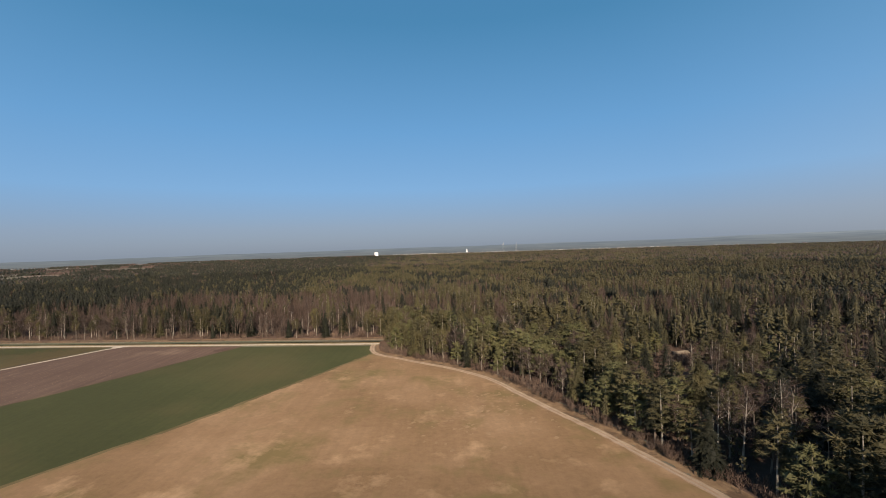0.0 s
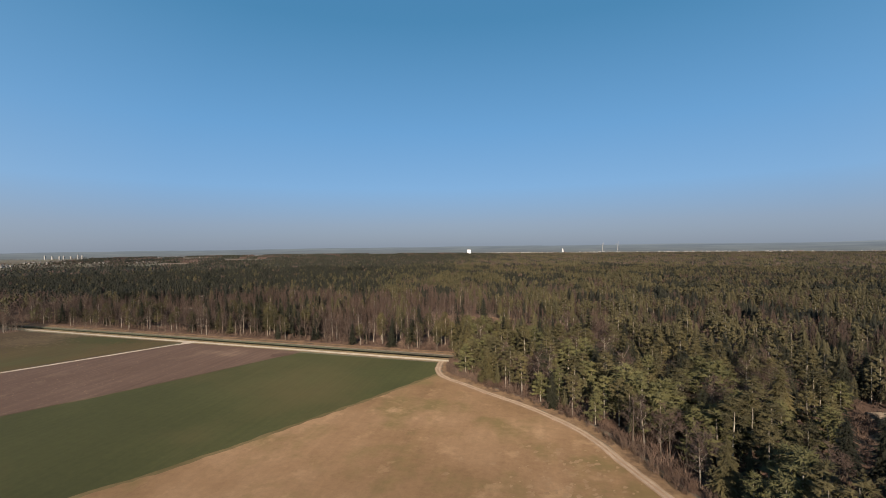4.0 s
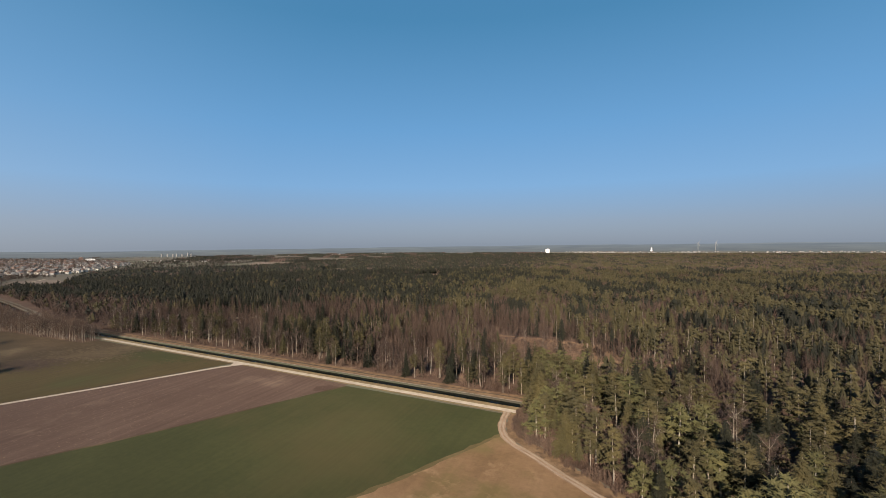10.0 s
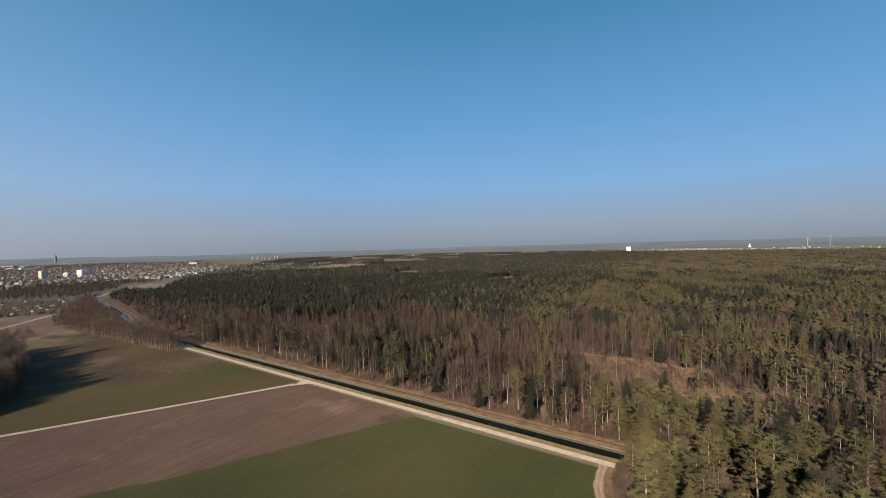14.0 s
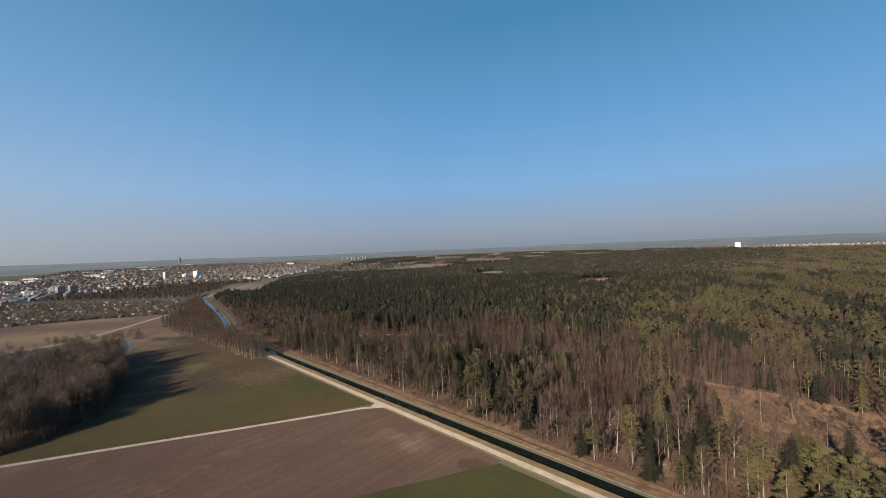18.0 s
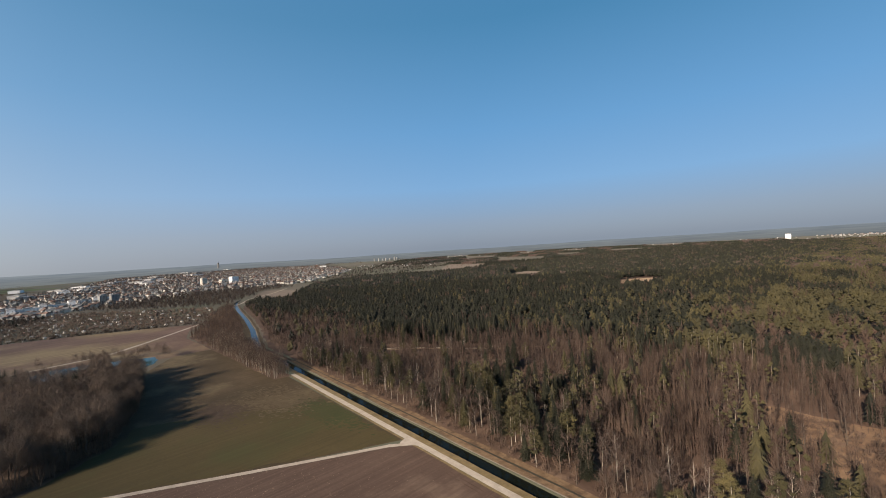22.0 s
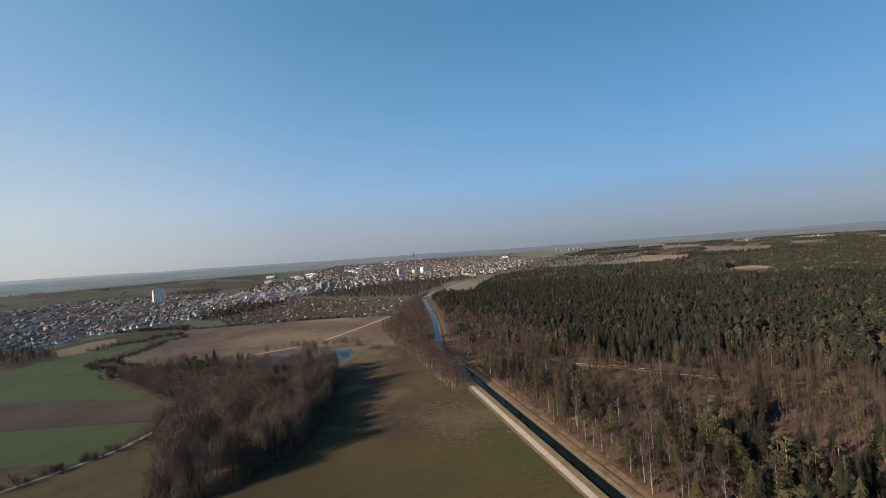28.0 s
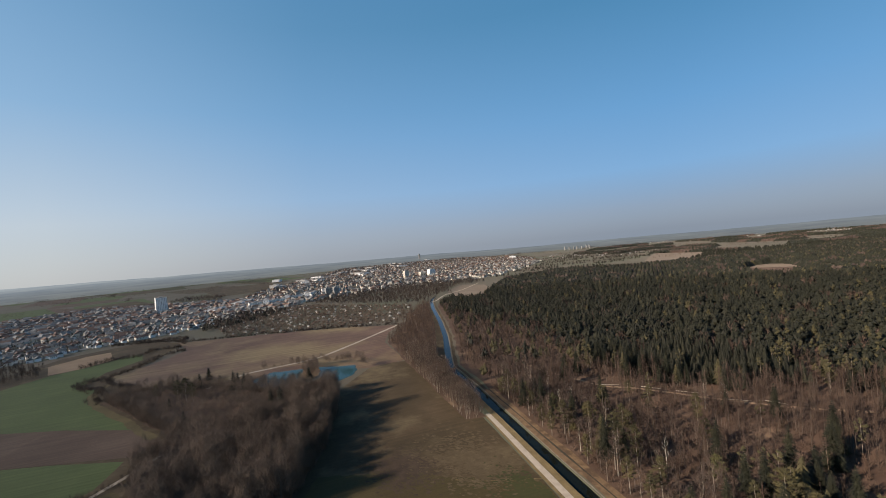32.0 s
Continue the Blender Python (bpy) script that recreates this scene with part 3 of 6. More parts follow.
def pine(seed, h=20.0, wide=3.0, clumps=24, per=14, low=0.5, size=1.0):
    """Needles of a pine: tufted plates on spreading limbs in a ragged crown high on the stem."""
    r = np.random.RandomState(seed)
    b, p, cores = [], [], []
    for i in range(clumps):
        k = (i + r.uniform(0, 1)) / clumps
        z = h * (low + (0.96 - low) * k)
        rad = wide * (math.sin((0.22 + 0.7 * k) * 3.1416) ** 0.7) * r.uniform(0.25, 1.05) if k < 0.94 else 0.25
        a = i * 2.4 + r.uniform(-0.5, 0.5)
        c = np.array((rad * math.cos(a), rad * math.sin(a), z))
        sz = r.uniform(0.7, 1.2) * size
        cores.append(blob(r, c, sz * 0.7, 0.75))
        d = r.normal(0, 1, (per, 3)) * (1, 1, 0.5) + (0.4 * math.cos(a), 0.4 * math.sin(a), 0.25)
        d /= np.linalg.norm(d, axis=1)[:, None]
        b.append(c + d * 0.25 * sz)
        p.append(c + d * sz * r.uniform(0.95, 1.5, (per, 1)))
    b, p = np.concatenate(b), np.concatenate(p)
    return soft_crown(join(cores + [slivers(b, p, r.uniform(0.09, 0.19, len(b)) * size, r)]))


def lump(seed, h, low, wide, sides, tiers, ragged, pointed=True, at=(0, 0)):
    """An uneven solid core: rings of corners between skirt and top, each pushed in or out."""
    r = np.random.RandomState(seed)
    v = []
    for i in range(tiers):
        k = i / tiers
        rad = wide * ((1 - k) ** 0.8 if pointed else math.cos(k * 1.4) ** 0.6)
        for j in range(sides):
            a = 6.2832 * (j + 0.5 * (i % 2)) / sides
            q = rad * r.uniform(1 - ragged, 1 + ragged)
            v.append((at[0] + q * math.cos(a), at[1] + q * math.sin(a), low + (h - low) * k + r.normal(0, 0.12) * wide))
    v.append((at[0] + r.normal(0, 0.1), at[1] + r.normal(0, 0.1), h))
    v.append((at[0], at[1], low + 0.1 * (h - low)))
    t = []
    for i in range(tiers - 1):
        for j in range(sides):
            a, b = i * sides + j, i * sides + (j + 1) % sides
            t += [(a, b, b + sides), (a, b + sides, a + sides)]
    t += [((tiers - 1) * sides + j, (tiers - 1) * sides + (j + 1) % sides, len(v) - 2) for j in range(sides)]
    t += [((j + 1) % sides, j, len(v) - 1) for j in range(sides)]
    return np.array(v, float), np.array(t, int)


def blob(r, c, size, flat=0.7):
    """A small knobbly clump of needles: an octahedron with pushed corners."""
    d = np.array([(1, 0, 0), (0, 1, 0), (-1, 0, 0), (0, -1, 0), (0, 0, flat), (0, 0, -flat * 0.6)], float)
    a = r.uniform(0, 6.28)
    rot = np.array([(math.cos(a), -math.sin(a), 0), (math.sin(a), math.cos(a), 0), (0, 0, 1)])
    v = (d @ rot.T) * r.uniform(0.7, 1.25, (6, 1)) * size + c
    return v, np.array([(0, 1, 4), (1, 2, 4), (2, 3, 4), (3, 0, 4), (1, 0, 5), (2, 1, 5), (3, 2, 5), (0, 3, 5)])


def star_cone(seed, h, wide, skirts, points, low=0.2):
    """A far spruce: stacked ragged skirts, each a star that hangs at its points."""
    r = np.random.RandomState(seed)
    pcs = []
    for i in range(skirts):
        k = i / skirts
        z1 = h * (low + (1 - low) * min(1, (i + 1.35) / skirts))
        z0 = h * (low + (1 - low) * k)
        rad = wide * (1 - k) ** 0.6
        v = []
        for j in range(points * 2):
            a = 3.1416 * (j + r.uniform(-0.2, 0.2)) / points + i
            q = rad * (r.uniform(0.85, 1.25) if j % 2 == 0 else r.uniform(0.4, 0.6))
            v.append((q * math.cos(a), q * math.sin(a), z0 - (0.06 * h * r.uniform(0.3, 1.2) if j % 2 == 0 else -0.03 * h)))
        v.append((r.normal(0, 0.15), r.normal(0, 0.15), z1))
        n = points * 2
        pcs.append((np.array(v), np.array([(j, (j + 1) % n, n) for j in range(n)])))
    return join(pcs)


def boughs(seed, h=17.0, wide=4.0, limbs=9, forks=3, thick=0.2):
    """Trunk and limbs of a bare broadleaf, and where its twigs begin."""
    r = np.random.RandomState(seed)
    lean = r.normal(0, 0.5, 2)
    stem = [(lean[0] * k, lean[1] * k, h * k * 0.86) for k in (0, 0.2, 0.45, 0.7, 1.0)]
    pieces = [tube(stem, (thick * 1.15, thick * 0.9, thick * 0.65, thick * 0.38, thick * 0.1), 5)]
    ends = []
    for i in range(limbs):
        k = 0.3 + 0.62 * (i + r.uniform(0, 1)) / limbs
        a = i * 2.4 + r.uniform(-0.4, 0.4)
        p0 = np.array((lean[0] * k, lean[1] * k, h * k * 0.86))
        q = wide * (1.15 - 0.6 * k) * r.uniform(0.6, 1.0)
        rise = q * r.uniform(0.8, 1.5)
        p1 = p0 + np.array((math.cos(a) * q * 0.5, math.sin(a) * q * 0.5, rise * 0.4))
        p2 = p0 + np.array((math.cos(a) * q, math.sin(a) * q, rise))
        tk = thick * (0.5 - 0.3 * k)
        pieces.append(tube([p0, p1, p2], (tk, tk * 0.65, tk * 0.2), 3))
        for j in range(forks):
            s = p1 + (p2 - p1) * r.uniform(0, 0.9)
            e = s + np.array((math.cos(a), math.sin(a), 0)) * r.uniform(0.1, 0.7) + r.normal(0, 0.9, 3) + (0, 0, r.uniform(0.7, 1.8))
            pieces.append(tube([s, e], (tk * 0.45, tk * 0.12), 3))
            ends += [(s, e)]
        ends += [(p1, p2)]
    ends.append((np.array(stem[3]), np.array(stem[4])))
    return join(pieces), ends


def twigs(seed, ends, n=650, width=0.045, reach=1.5):
    r = np.random.RandomState(seed + 100)
    s = np.array([e[0] for e in ends])
    e = np.array([q[1] for q in ends])
    i = r.randint(0, len(ends), n)
    base = s[i] + (e - s)[i] * r.uniform(0.1, 1.05, (n, 1)) + r.normal(0, 0.15, (n, 3))
    d = r.normal(0, 0.85, (n, 3)) + (e - s)[i] / (np.linalg.norm((e - s)[i], axis=1)[:, None] + 0.1) * 0.5 + (0, 0, 0.3)
    d /= np.linalg.norm(d, axis=1)[:, None]
    return slivers(base, base + d * r.uniform(0.5, 1.3, (n, 1)) * reach, np.full(n, width), r)


def dome_twigs(seed, h, wide, n, width, reach):
    """Twigs of a rounded bare crown: fine shoots through a dome, fanning up and out."""
    r = np.random.RandomState(seed + 500)
    d = r.normal(0, 1, (n, 3))
    d /= np.linalg.norm(d, axis=1)[:, None]
    d[:, 2] = np.where(d[:, 2] < -0.55, -d[:, 2], d[:, 2])
    q = r.uniform(0.35, 1, (n, 1)) ** 0.6
    lobes = 1 + 0.22 * np.sin(3 * np.arctan2(d[:, 1], d[:, 0]) + seed)[:, None]
    p = d * q * np.array((wide, wide, h * 0.36)) * lobes + np.array((0, 0, h * 0.62))
    out = p - np.array((0, 0, h * 0.3))
    out = out / np.linalg.norm(out, axis=1)[:, None] + r.normal(0, 0.75, (n, 3))
    return soft_crown(slivers(p - out * reach * 0.6, p + out * reach * r.uniform(0.3, 0.7, (n, 1)), np.full(n, width), r), 0.6)


def upright(seed, h, wide, n, width, low=0.2):
    """Slim leafless tree: steep shoots that rise close to the stem."""
    r = np.random.RandomState(seed + 900)
    z, a = h * (low + (0.82 - low) * r.uniform(0, 1, n) ** 0.8), r.uniform(0, 6.28, n)
    q = wide * r.uniform(0.1, 1.0, n) * (1.15 - 0.7 * z / h)
    base = np.c_[np.cos(a) * q * 0.3, np.sin(a) * q * 0.3, z]
    tip = np.c_[np.cos(a) * q, np.sin(a) * q, np.minimum(z + h * r.uniform(0.12, 0.34, n), h)] + r.normal(0, 0.15, (n, 3))
    return soft_crown(slivers(base, tip, np.full(n, width), r), 0.5)


def bush_shape(seed, h=3.0, wide=1.6, n=150, width=0.05):
    """Shoots of a bare bush, fanning up from the ground."""
    r = np.random.RandomState(seed)
    a, q = r.uniform(0, 6.28, n), np.sqrt(r.uniform(0, 1, n))
    base = np.c_[np.cos(a) * q * wide * 0.5, np.sin(a) * q * wide * 0.5, h * r.uniform(0, 0.5, n)]
    tip = np.c_[np.cos(a) * q * wide * r.uniform(0.7, 1.3, n), np.sin(a) * q * wide * r.uniform(0.7, 1.3, n), base[:, 2] + h * r.uniform(0.3, 0.55, n)]
    return slivers(base, tip, np.full(n, width), r)


def stem(h, r0, top=0.96, lean=0.0):
    return tube([(0, 0, -0.3), (0.02, 0, h * 0.3), (lean, 0, h * 0.65), (lean, 0, h * top)], (r0 * 1.2, r0 * 0.85, r0 * 0.55, 0.03), 6)


def tree_thing(name, trunk, crown, trunk_mat, crown_mat, label, group, crown_name="crown"):
    e = tagged(new(name), label, "tree", group)
    part("trunk", raw_mesh(name + "_trunk", *trunk, trunk_mat), e)
    part(crown_name, raw_mesh(name + "_crown", crown[0], crown[1], crown_mat, normals=crown[2] if len(crown) > 2 else None), e)
    return e


def bare_parts(seed, **kw):
    tw = {k: kw.pop(k) for k in ("n", "width", "reach") if k in kw}
    b, ends = boughs(seed, **kw)
    return b, twigs(seed, ends, **tw)


# full trees for the nearest stands
def make_models():
    m = {"spruce": [], "pine": [], "bare": []}
    for i in range(5):
        h = (20, 22, 17, 19, 14)[i]
        m["spruce"].append(tree_thing("spruce_tree", stem(h, 0.2), spruce(20 + i, h, (4.0, 3.7, 4.1, 3.1, 3.5)[i], (25, 25, 22, 23, 19)[i], 9, (0.08, 0.2, 0.05, 0.32, 0.04)[i], True, (2, 2, 3, 2, 2)[i]), BARK, SPRUCE, ("dark green spruce with drooping boughs in the wood", "tall dark spruce above a bare lower stem", "broad green spruce reaching to the ground", "slim spruce with a long bare stem", "young dense green spruce")[i], "spruces of the wood"))
    for i in range(4):
        h = (18, 19, 17, 14)[i]
        m["pine"].append(tree_thing("pine_tree", stem(h, 0.19, 0.95, 0.3), pine(40 + i, h, (3.0, 3.4, 2.7, 3.4)[i], (34, 40, 28, 38)[i], 26, (0.36, 0.27, 0.45, 0.16)[i], 1.15), PALEBARK, SUNLITPINE if i == 3 else PINE, ("olive green pine with a bare pale stem", "full-crowned olive green pine", "thin pine with a small high crown", "bushy yellowish green pine at the wood's edge")[i], "pines of the wood"))
    for i in range(3):
        h = (21, 19, 22)[i]
        m["pine"].append(tree_thing("pine_tree", stem(h, 0.2, 0.95, 0.1), spruce(50 + i, h, (4.0, 4.4, 3.8)[i], (21, 21, 22)[i], 9, (0.26, 0.12, 0.36)[i], True), PALEBARK, PINE, ("olive green conifer with layered boughs and a pale stem", "broad layered olive green conifer", "tall layered conifer above a bare pale stem")[i], "pines of the wood"))
    for i in range(6):
        b, tw = bare_parts(60 + i, h=(18, 20, 16, 14, 19, 12)[i], wide=(4.0, 3.2, 4.6, 3.4, 2.2, 3.8)[i], limbs=(10, 11, 10, 9, 9, 9)[i], forks=2, n=(480, 470, 520, 400, 330, 400)[i], width=0.07)
        m["bare"].append(tree_thing("bare_tree", b, tw, PALEBARK if i in (1, 4) else BARK, TWIG, ("leafless brown broadleaf tree with fine twigs", "tall leafless tree with a pale stem", "wide leafless tree with spreading limbs", "small leafless brown tree", "slender leafless tree with a pale straight stem", "low spreading leafless tree")[i], "bare trees of the wood"))
    b, ends = boughs(77, 17, 3.0, 9, 2, 0.17)
    for n in range(2):
        m["bare"].append(tree_thing("dead_tree", b, twigs(77, ends, 60, 0.05, 1.2), BIRCH, TWIG, "dead pale grey tree with bare broken branches", "bare trees of the wood"))
    return m


models = make_models()

# light shapes for the middle distance and the far wood, joined into stuff
def rod(h, r0):
    return tube([(0, 0, -0.3), (0, 0, h)], (r0, r0 * 0.3), 3)


def plate_crown(seed, h, low, wide, clumps, tufts, size):
    """Pine of the middle distance: flattened clumps over an oval crown, bristling with tufts."""
    r = np.random.RandomState(seed)
    k = (np.arange(clumps) + r.uniform(0, 1, clumps)) / clumps
    a = np.arange(clumps) * 2.4 + r.uniform(-0.5, 0.5, clumps)
    rad = wide * np.sin((0.25 + 0.68 * k) * 3.1416) ** 0.7 * r.uniform(0.35, 1.0, clumps) * (k < 0.93)
    c = np.c_[rad * np.cos(a), rad * np.sin(a), h * (low + (0.93 - low) * k)]
    pcs = [blob(r, q, size * r.uniform(0.75, 1.2), 1.0) for q in c]
    i = r.randint(0, clumps, tufts)
    d = r.normal(0, 1, (tufts, 3)) + np.c_[np.cos(a[i]), np.sin(a[i]), np.full(tufts, 1.0)] * 0.6
    d /= np.linalg.norm(d, axis=1)[:, None]
    return soft_crown(join(pcs + [slivers(c[i] + d * size * 0.5, c[i] + d * size * r.uniform(0.95, 1.5, (tufts, 1)), np.full(tufts, 0.17 * size), r)]))


def sprayed_cone(seed, h, wide, skirts, points, low, sprays):
    """Spruce of the middle distance: ragged skirts with free boughs between them."""
    r = np.random.RandomState(seed + 3)
    k, a = r.uniform(0, 0.95, sprays), r.uniform(0, 6.28, sprays)
    q = wide * (1 - k) ** 0.7
    z = h * (low + (1 - low) * k)
    b = np.c_[np.cos(a) * q * 0.5, np.sin(a) * q * 0.5, z + 0.3]
    p = np.c_[np.cos(a) * q * 1.12, np.sin(a) * q * 1.12, z - q * r.uniform(0.1, 0.4, sprays)]
    return soft_crown(join([star_cone(seed, h, wide, skirts, points, low), slivers(b, p, 0.1 * q + 0.12, r)]))


LITE = {
    "spruce": [(sprayed_cone(200 + i, (17, 18.5, 15.5)[i], (3.9, 3.7, 4.0)[i], 7, 6, 0.12, 44), rod(16, 0.2)) for i in range(3)],
    "pine": [(plate_crown(220, 18.5, 0.36, 3.3, 14, 80, 1.02), rod(17, 0.2)), (sprayed_cone(221, 18, 3.8, 7, 6, 0.24, 60), rod(16, 0.2)), (plate_crown(222, 17.5, 0.32, 3.6, 15, 80, 1.05), rod(16, 0.2))],
    "bare": [(join([upright(240 + i, (18, 20, 15)[i], (3.2, 2.7, 3.4)[i], 58, 0.09), dome_twigs(243 + i, (17, 19, 14)[i], (3.3, 3.0, 3.5)[i], 54, 0.08, 2.0)]), rod(15.5, 0.17)) for i in range(3)],
}


def clump_cone(seed, h, wide, clumps, tufts, low):
    """Far spruce: clumps in a spiral that shrink towards the top."""
    r = np.random.RandomState(seed)
    k = (np.arange(clumps) + r.uniform(0.1, 0.9, clumps)) / clumps
    a = np.arange(clumps) * 2.4 + r.uniform(-0.4, 0.4, clumps)
    q = wide * (1 - k) ** 0.8
    c = np.c_[np.cos(a) * q * 0.45, np.sin(a) * q * 0.45, h * (low + (0.95 - low) * k)]
    pcs = [blob(r, p, w, 1.3) for p, w in zip(c, 0.75 * q + 0.5)]
    i = r.randint(0, clumps, tufts)
    d = r.normal(0, 0.6, (tufts, 3)) + np.c_[np.cos(a[i]), np.sin(a[i]), np.full(tufts, 0.3)]
    tip = c[i] + d * (0.75 * q[i] + 0.4)[:, None]
    top = slivers([(0, 0, h * 0.85)], [(0, 0, h * 1.03)], np.full(1, 0.45), r)
    return soft_crown(join(pcs + [slivers(c[i], tip, 0.22 * q[i] + 0.25, r), top]))


def far_crown(seed, kind):
    r = np.random.RandomState(seed)
    if kind == "spruce":
        return clump_cone(seed, r.uniform(15, 17.5), 4.2, 5, 9, 0.3)
    if kind == "pine":
        return plate_crown(seed, r.uniform(15.5, 18), 0.5, 3.0, 5, 14, 1.6) if seed % 3 == 1 else clump_cone(seed + 9, r.uniform(15, 17), 4.0, 5, 12, 0.35)
    n = 19
    a = r.uniform(0, 6.28, n)
    base = np.c_[np.cos(a) * 0.9, np.sin(a) * 0.9, r.uniform(3, 11, n)]
    tip = np.c_[np.cos(a) * 3.4, np.sin(a) * 3.4, base[:, 2] + r.uniform(3, 6, n)]
    return soft_crown(slivers(base, tip, np.full(n, 0.38), r), 0.5)


FAR = {k: [far_crown(300 + i, k) for i in range(3)] for k in ("spruce", "pine", "bare")}


def scatter(shape, xs, ys, zs, scale, turn):
    """Many copies of one shape as arrays for a single mesh."""
    v, t = shape[:2]
    c, s = np.cos(turn), np.sin(turn)
    n = len(xs)
    out = np.empty((n, len(v), 3), np.float32)
    out[:, :, 0] = (v[None, :, 0] * c[:, None] - v[None, :, 1] * s[:, None]) * scale[:, None] + xs[:, None]
    out[:, :, 1] = (v[None, :, 0] * s[:, None] + v[None, :, 1] * c[:, None]) * scale[:, None] + ys[:, None]
    out[:, :, 2] = v[None, :, 2] * scale[:, None] + zs[:, None]
    tt = np.asarray(t)[None] + (np.arange(n) * len(v))[:, None, None]
    if len(shape) < 3:
        return out.reshape(-1, 3), tt.reshape(-1, 3)
    m = shape[2]
    nn = np.empty((n, len(v), 3), np.float32)
    nn[:, :, 0] = m[None, :, 0] * c[:, None] - m[None, :, 1] * s[:, None]
    nn[:, :, 1] = m[None, :, 0] * s[:, None] + m[None, :, 1] * c[:, None]
    nn[:, :, 2] = m[None, :, 2]
    return out.reshape(-1, 3), tt.reshape(-1, 3), nn.reshape(-1, 3)


def grow(name, kinds, mat, label, category="forest"):
    """One object of kind stuff out of many scattered shapes."""
    kinds = [k for k in kinds if len(k[1])]
    if not kinds:
        return None
    q = join([scatter(*k) for k in kinds])
    return tagged(new(name, raw_mesh(name, q[0], q[1], mat, normals=q[2] if len(q) > 2 else None)), label, category, kind="stuff")


# where the wood stands
WOOD = [(-915, 556), (-930, 512), (-925, 470), (-868, 450), (-727, 413), (-620, 382), (-490, 338), (-420, 331), (-380, 326), (-222, 310), (-126, 299.5), (-58, 290), (-40, 286), (-36, 262), (-30, 247), (-10, 229), (8, 214), (25, 196), (35, 175), (45, 153), (54, 136), (62, 114), (68, 96), (78, 62), (88, 0), (94, -120), (98, -400),
        (900, -400), (4300, 600), (3600, 2000), (1300, 2750), (-500, 2950), (-1000, 2500), (-1050, 1700), (-1090, 1400), (-1090, 1290), (-1119, 1160), (-1200, 1080), (-1290, 1000), (-1210, 765), (-1046, 645)]
OPEN = (((-40, 360), 50, 22, -40), ((15, 362), 20, 12, 5), ((-8, 342), 18, 11, -30), ((-46, 390), 38, 20, -10), ((-88, 408), 24, 8, -20), ((58, 292), 18, 8, -60), ((116, 210), 17, 13, 0), ((102, 194), 32, 11, 60), ((75, 150), 12, 6, 40), ((-330, 385), 60, 13, 3), ((-225, 392), 55, 13, -8),
        ((-400, 1005), 42, 72, 10), ((-375, 935), 26, 30, 0), ((-748, 1137), 138, 52, 125), ((-560, 1500), 90, 20, 10), ((160, 460), 25, 9, -20), ((210, 300), 20, 8, 30), ((-20, 520), 20, 8, 0))
EDGE = [(98, -60), (78, 62), (68, 96), (54, 136), (35, 175), (8, 214), (-30, 247), (-40, 286), (-126, 299.5), (-222, 310), (-380, 326), (-420, 331)]


def in_clearing(x, y):
    c = np.zeros(len(x), bool)
    for (ox, oy), a, b, turn in OPEN:
        q = radians(turn)
        u, w = (x - ox) * math.cos(q) + (y - oy) * math.sin(q), -(x - ox) * math.sin(q) + (y - oy) * math.cos(q)
        c |= (u / a) ** 2 + (w / b) ** 2 < 1
    return c


CONIFER_X = (-1000, -957, -868, -800, -740, -628, -466, -412, -364, -319, -300, -272, -236, -196, -135, -102, -69, -33, 0, 30)
CONIFER_Y = (492, 482, 456, 440, 438, 448, 425, 412, 408, 437, 500, 506, 493, 470, 476, 490, 480, 432, 390, 330)
CLUMPS = ((-205, 366, 42, 40, 0.85, 0), (-158, 315, 30, 17, 0.65, 0), (-82, 312, 30, 26, 0.5, 0), (-20, 404, 34, 15, 0.6, 0), (-330, 330, 60, 11, 0.3, 1), (-265, 318, 40, 10, 0.35, 1), (-250, 410, 16, 12, 0.5, 0), (-95, 365, 16, 12, 0.5, 0), (-45, 300, 14, 14, 0.7, 1))


def kind_of(x, y):
    """0 spruce, 1 pine, 2 bare: the wood's stands by place, each nearly pure."""
    n = len(x)
    u = rng.uniform(0, 1, n)
    big, mid, small = patches(x, y, 260, 11), patches(x, y, 110, 3), patches(x, y, 48, 13)
    depth = y - canal_y(x)
    # pine and spruce stands with islands of bare trees
    k = np.where(mid + 0.25 * (u - 0.5) > 0.36, 1, 0)
    k = np.where((small > 0.6) & (big > 0.2) & (u < 0.8), 2, k)
    # dark spruce plantation in the west
    west = (x < -190 + 80 * (patches(x, y, 90, 5) - 0.5)) & (depth > np.where(x < -640, 12, 100 + 60 * (mid - 0.5)))
    k = np.where(west, np.where(u < 0.06 + 0.18 * (x > -330), 1, 0), k)
    k = np.where(west & (small > 0.86) & (u < 0.8), 2, k)
    # bare strip between the canal and the conifers, with clumps of spruce and pine
    front = (depth > 0) & (x < 45) & (y > 250) & (y < np.interp(x, CONIFER_X, CONIFER_Y) + 26 * (patches(x, y, 70, 8) - 0.5))
    k = np.where(front, np.where(u < np.where(x < -430, 0.82, 0.93 - 0.08 * (x > -215)), 2, np.where(u < 0.955, 1, 0)), k)
    for cx_, cy_, ra_, rb_, share, what in CLUMPS:
        c_ = front & (((x - cx_) / ra_) ** 2 + ((y - cy_) / rb_) ** 2 < 1)
        k = np.where(c_, np.where(u < share * 0.55, what, np.where(u < share, 1 - what, 2)), k)
    # mixed conifers east of the path
    east = ((x > -60) & (y < 285)) | ((x > -54) & (x < 20) & (y < 324))
    k = np.where(east, np.where((patches(x, y, 34, 91) > 0.72) & (u < 0.8), 2, np.where(u < np.where(away(x, y, EDGE) < 22, 0.95, 0.78), 1, 0)), k)
    return k


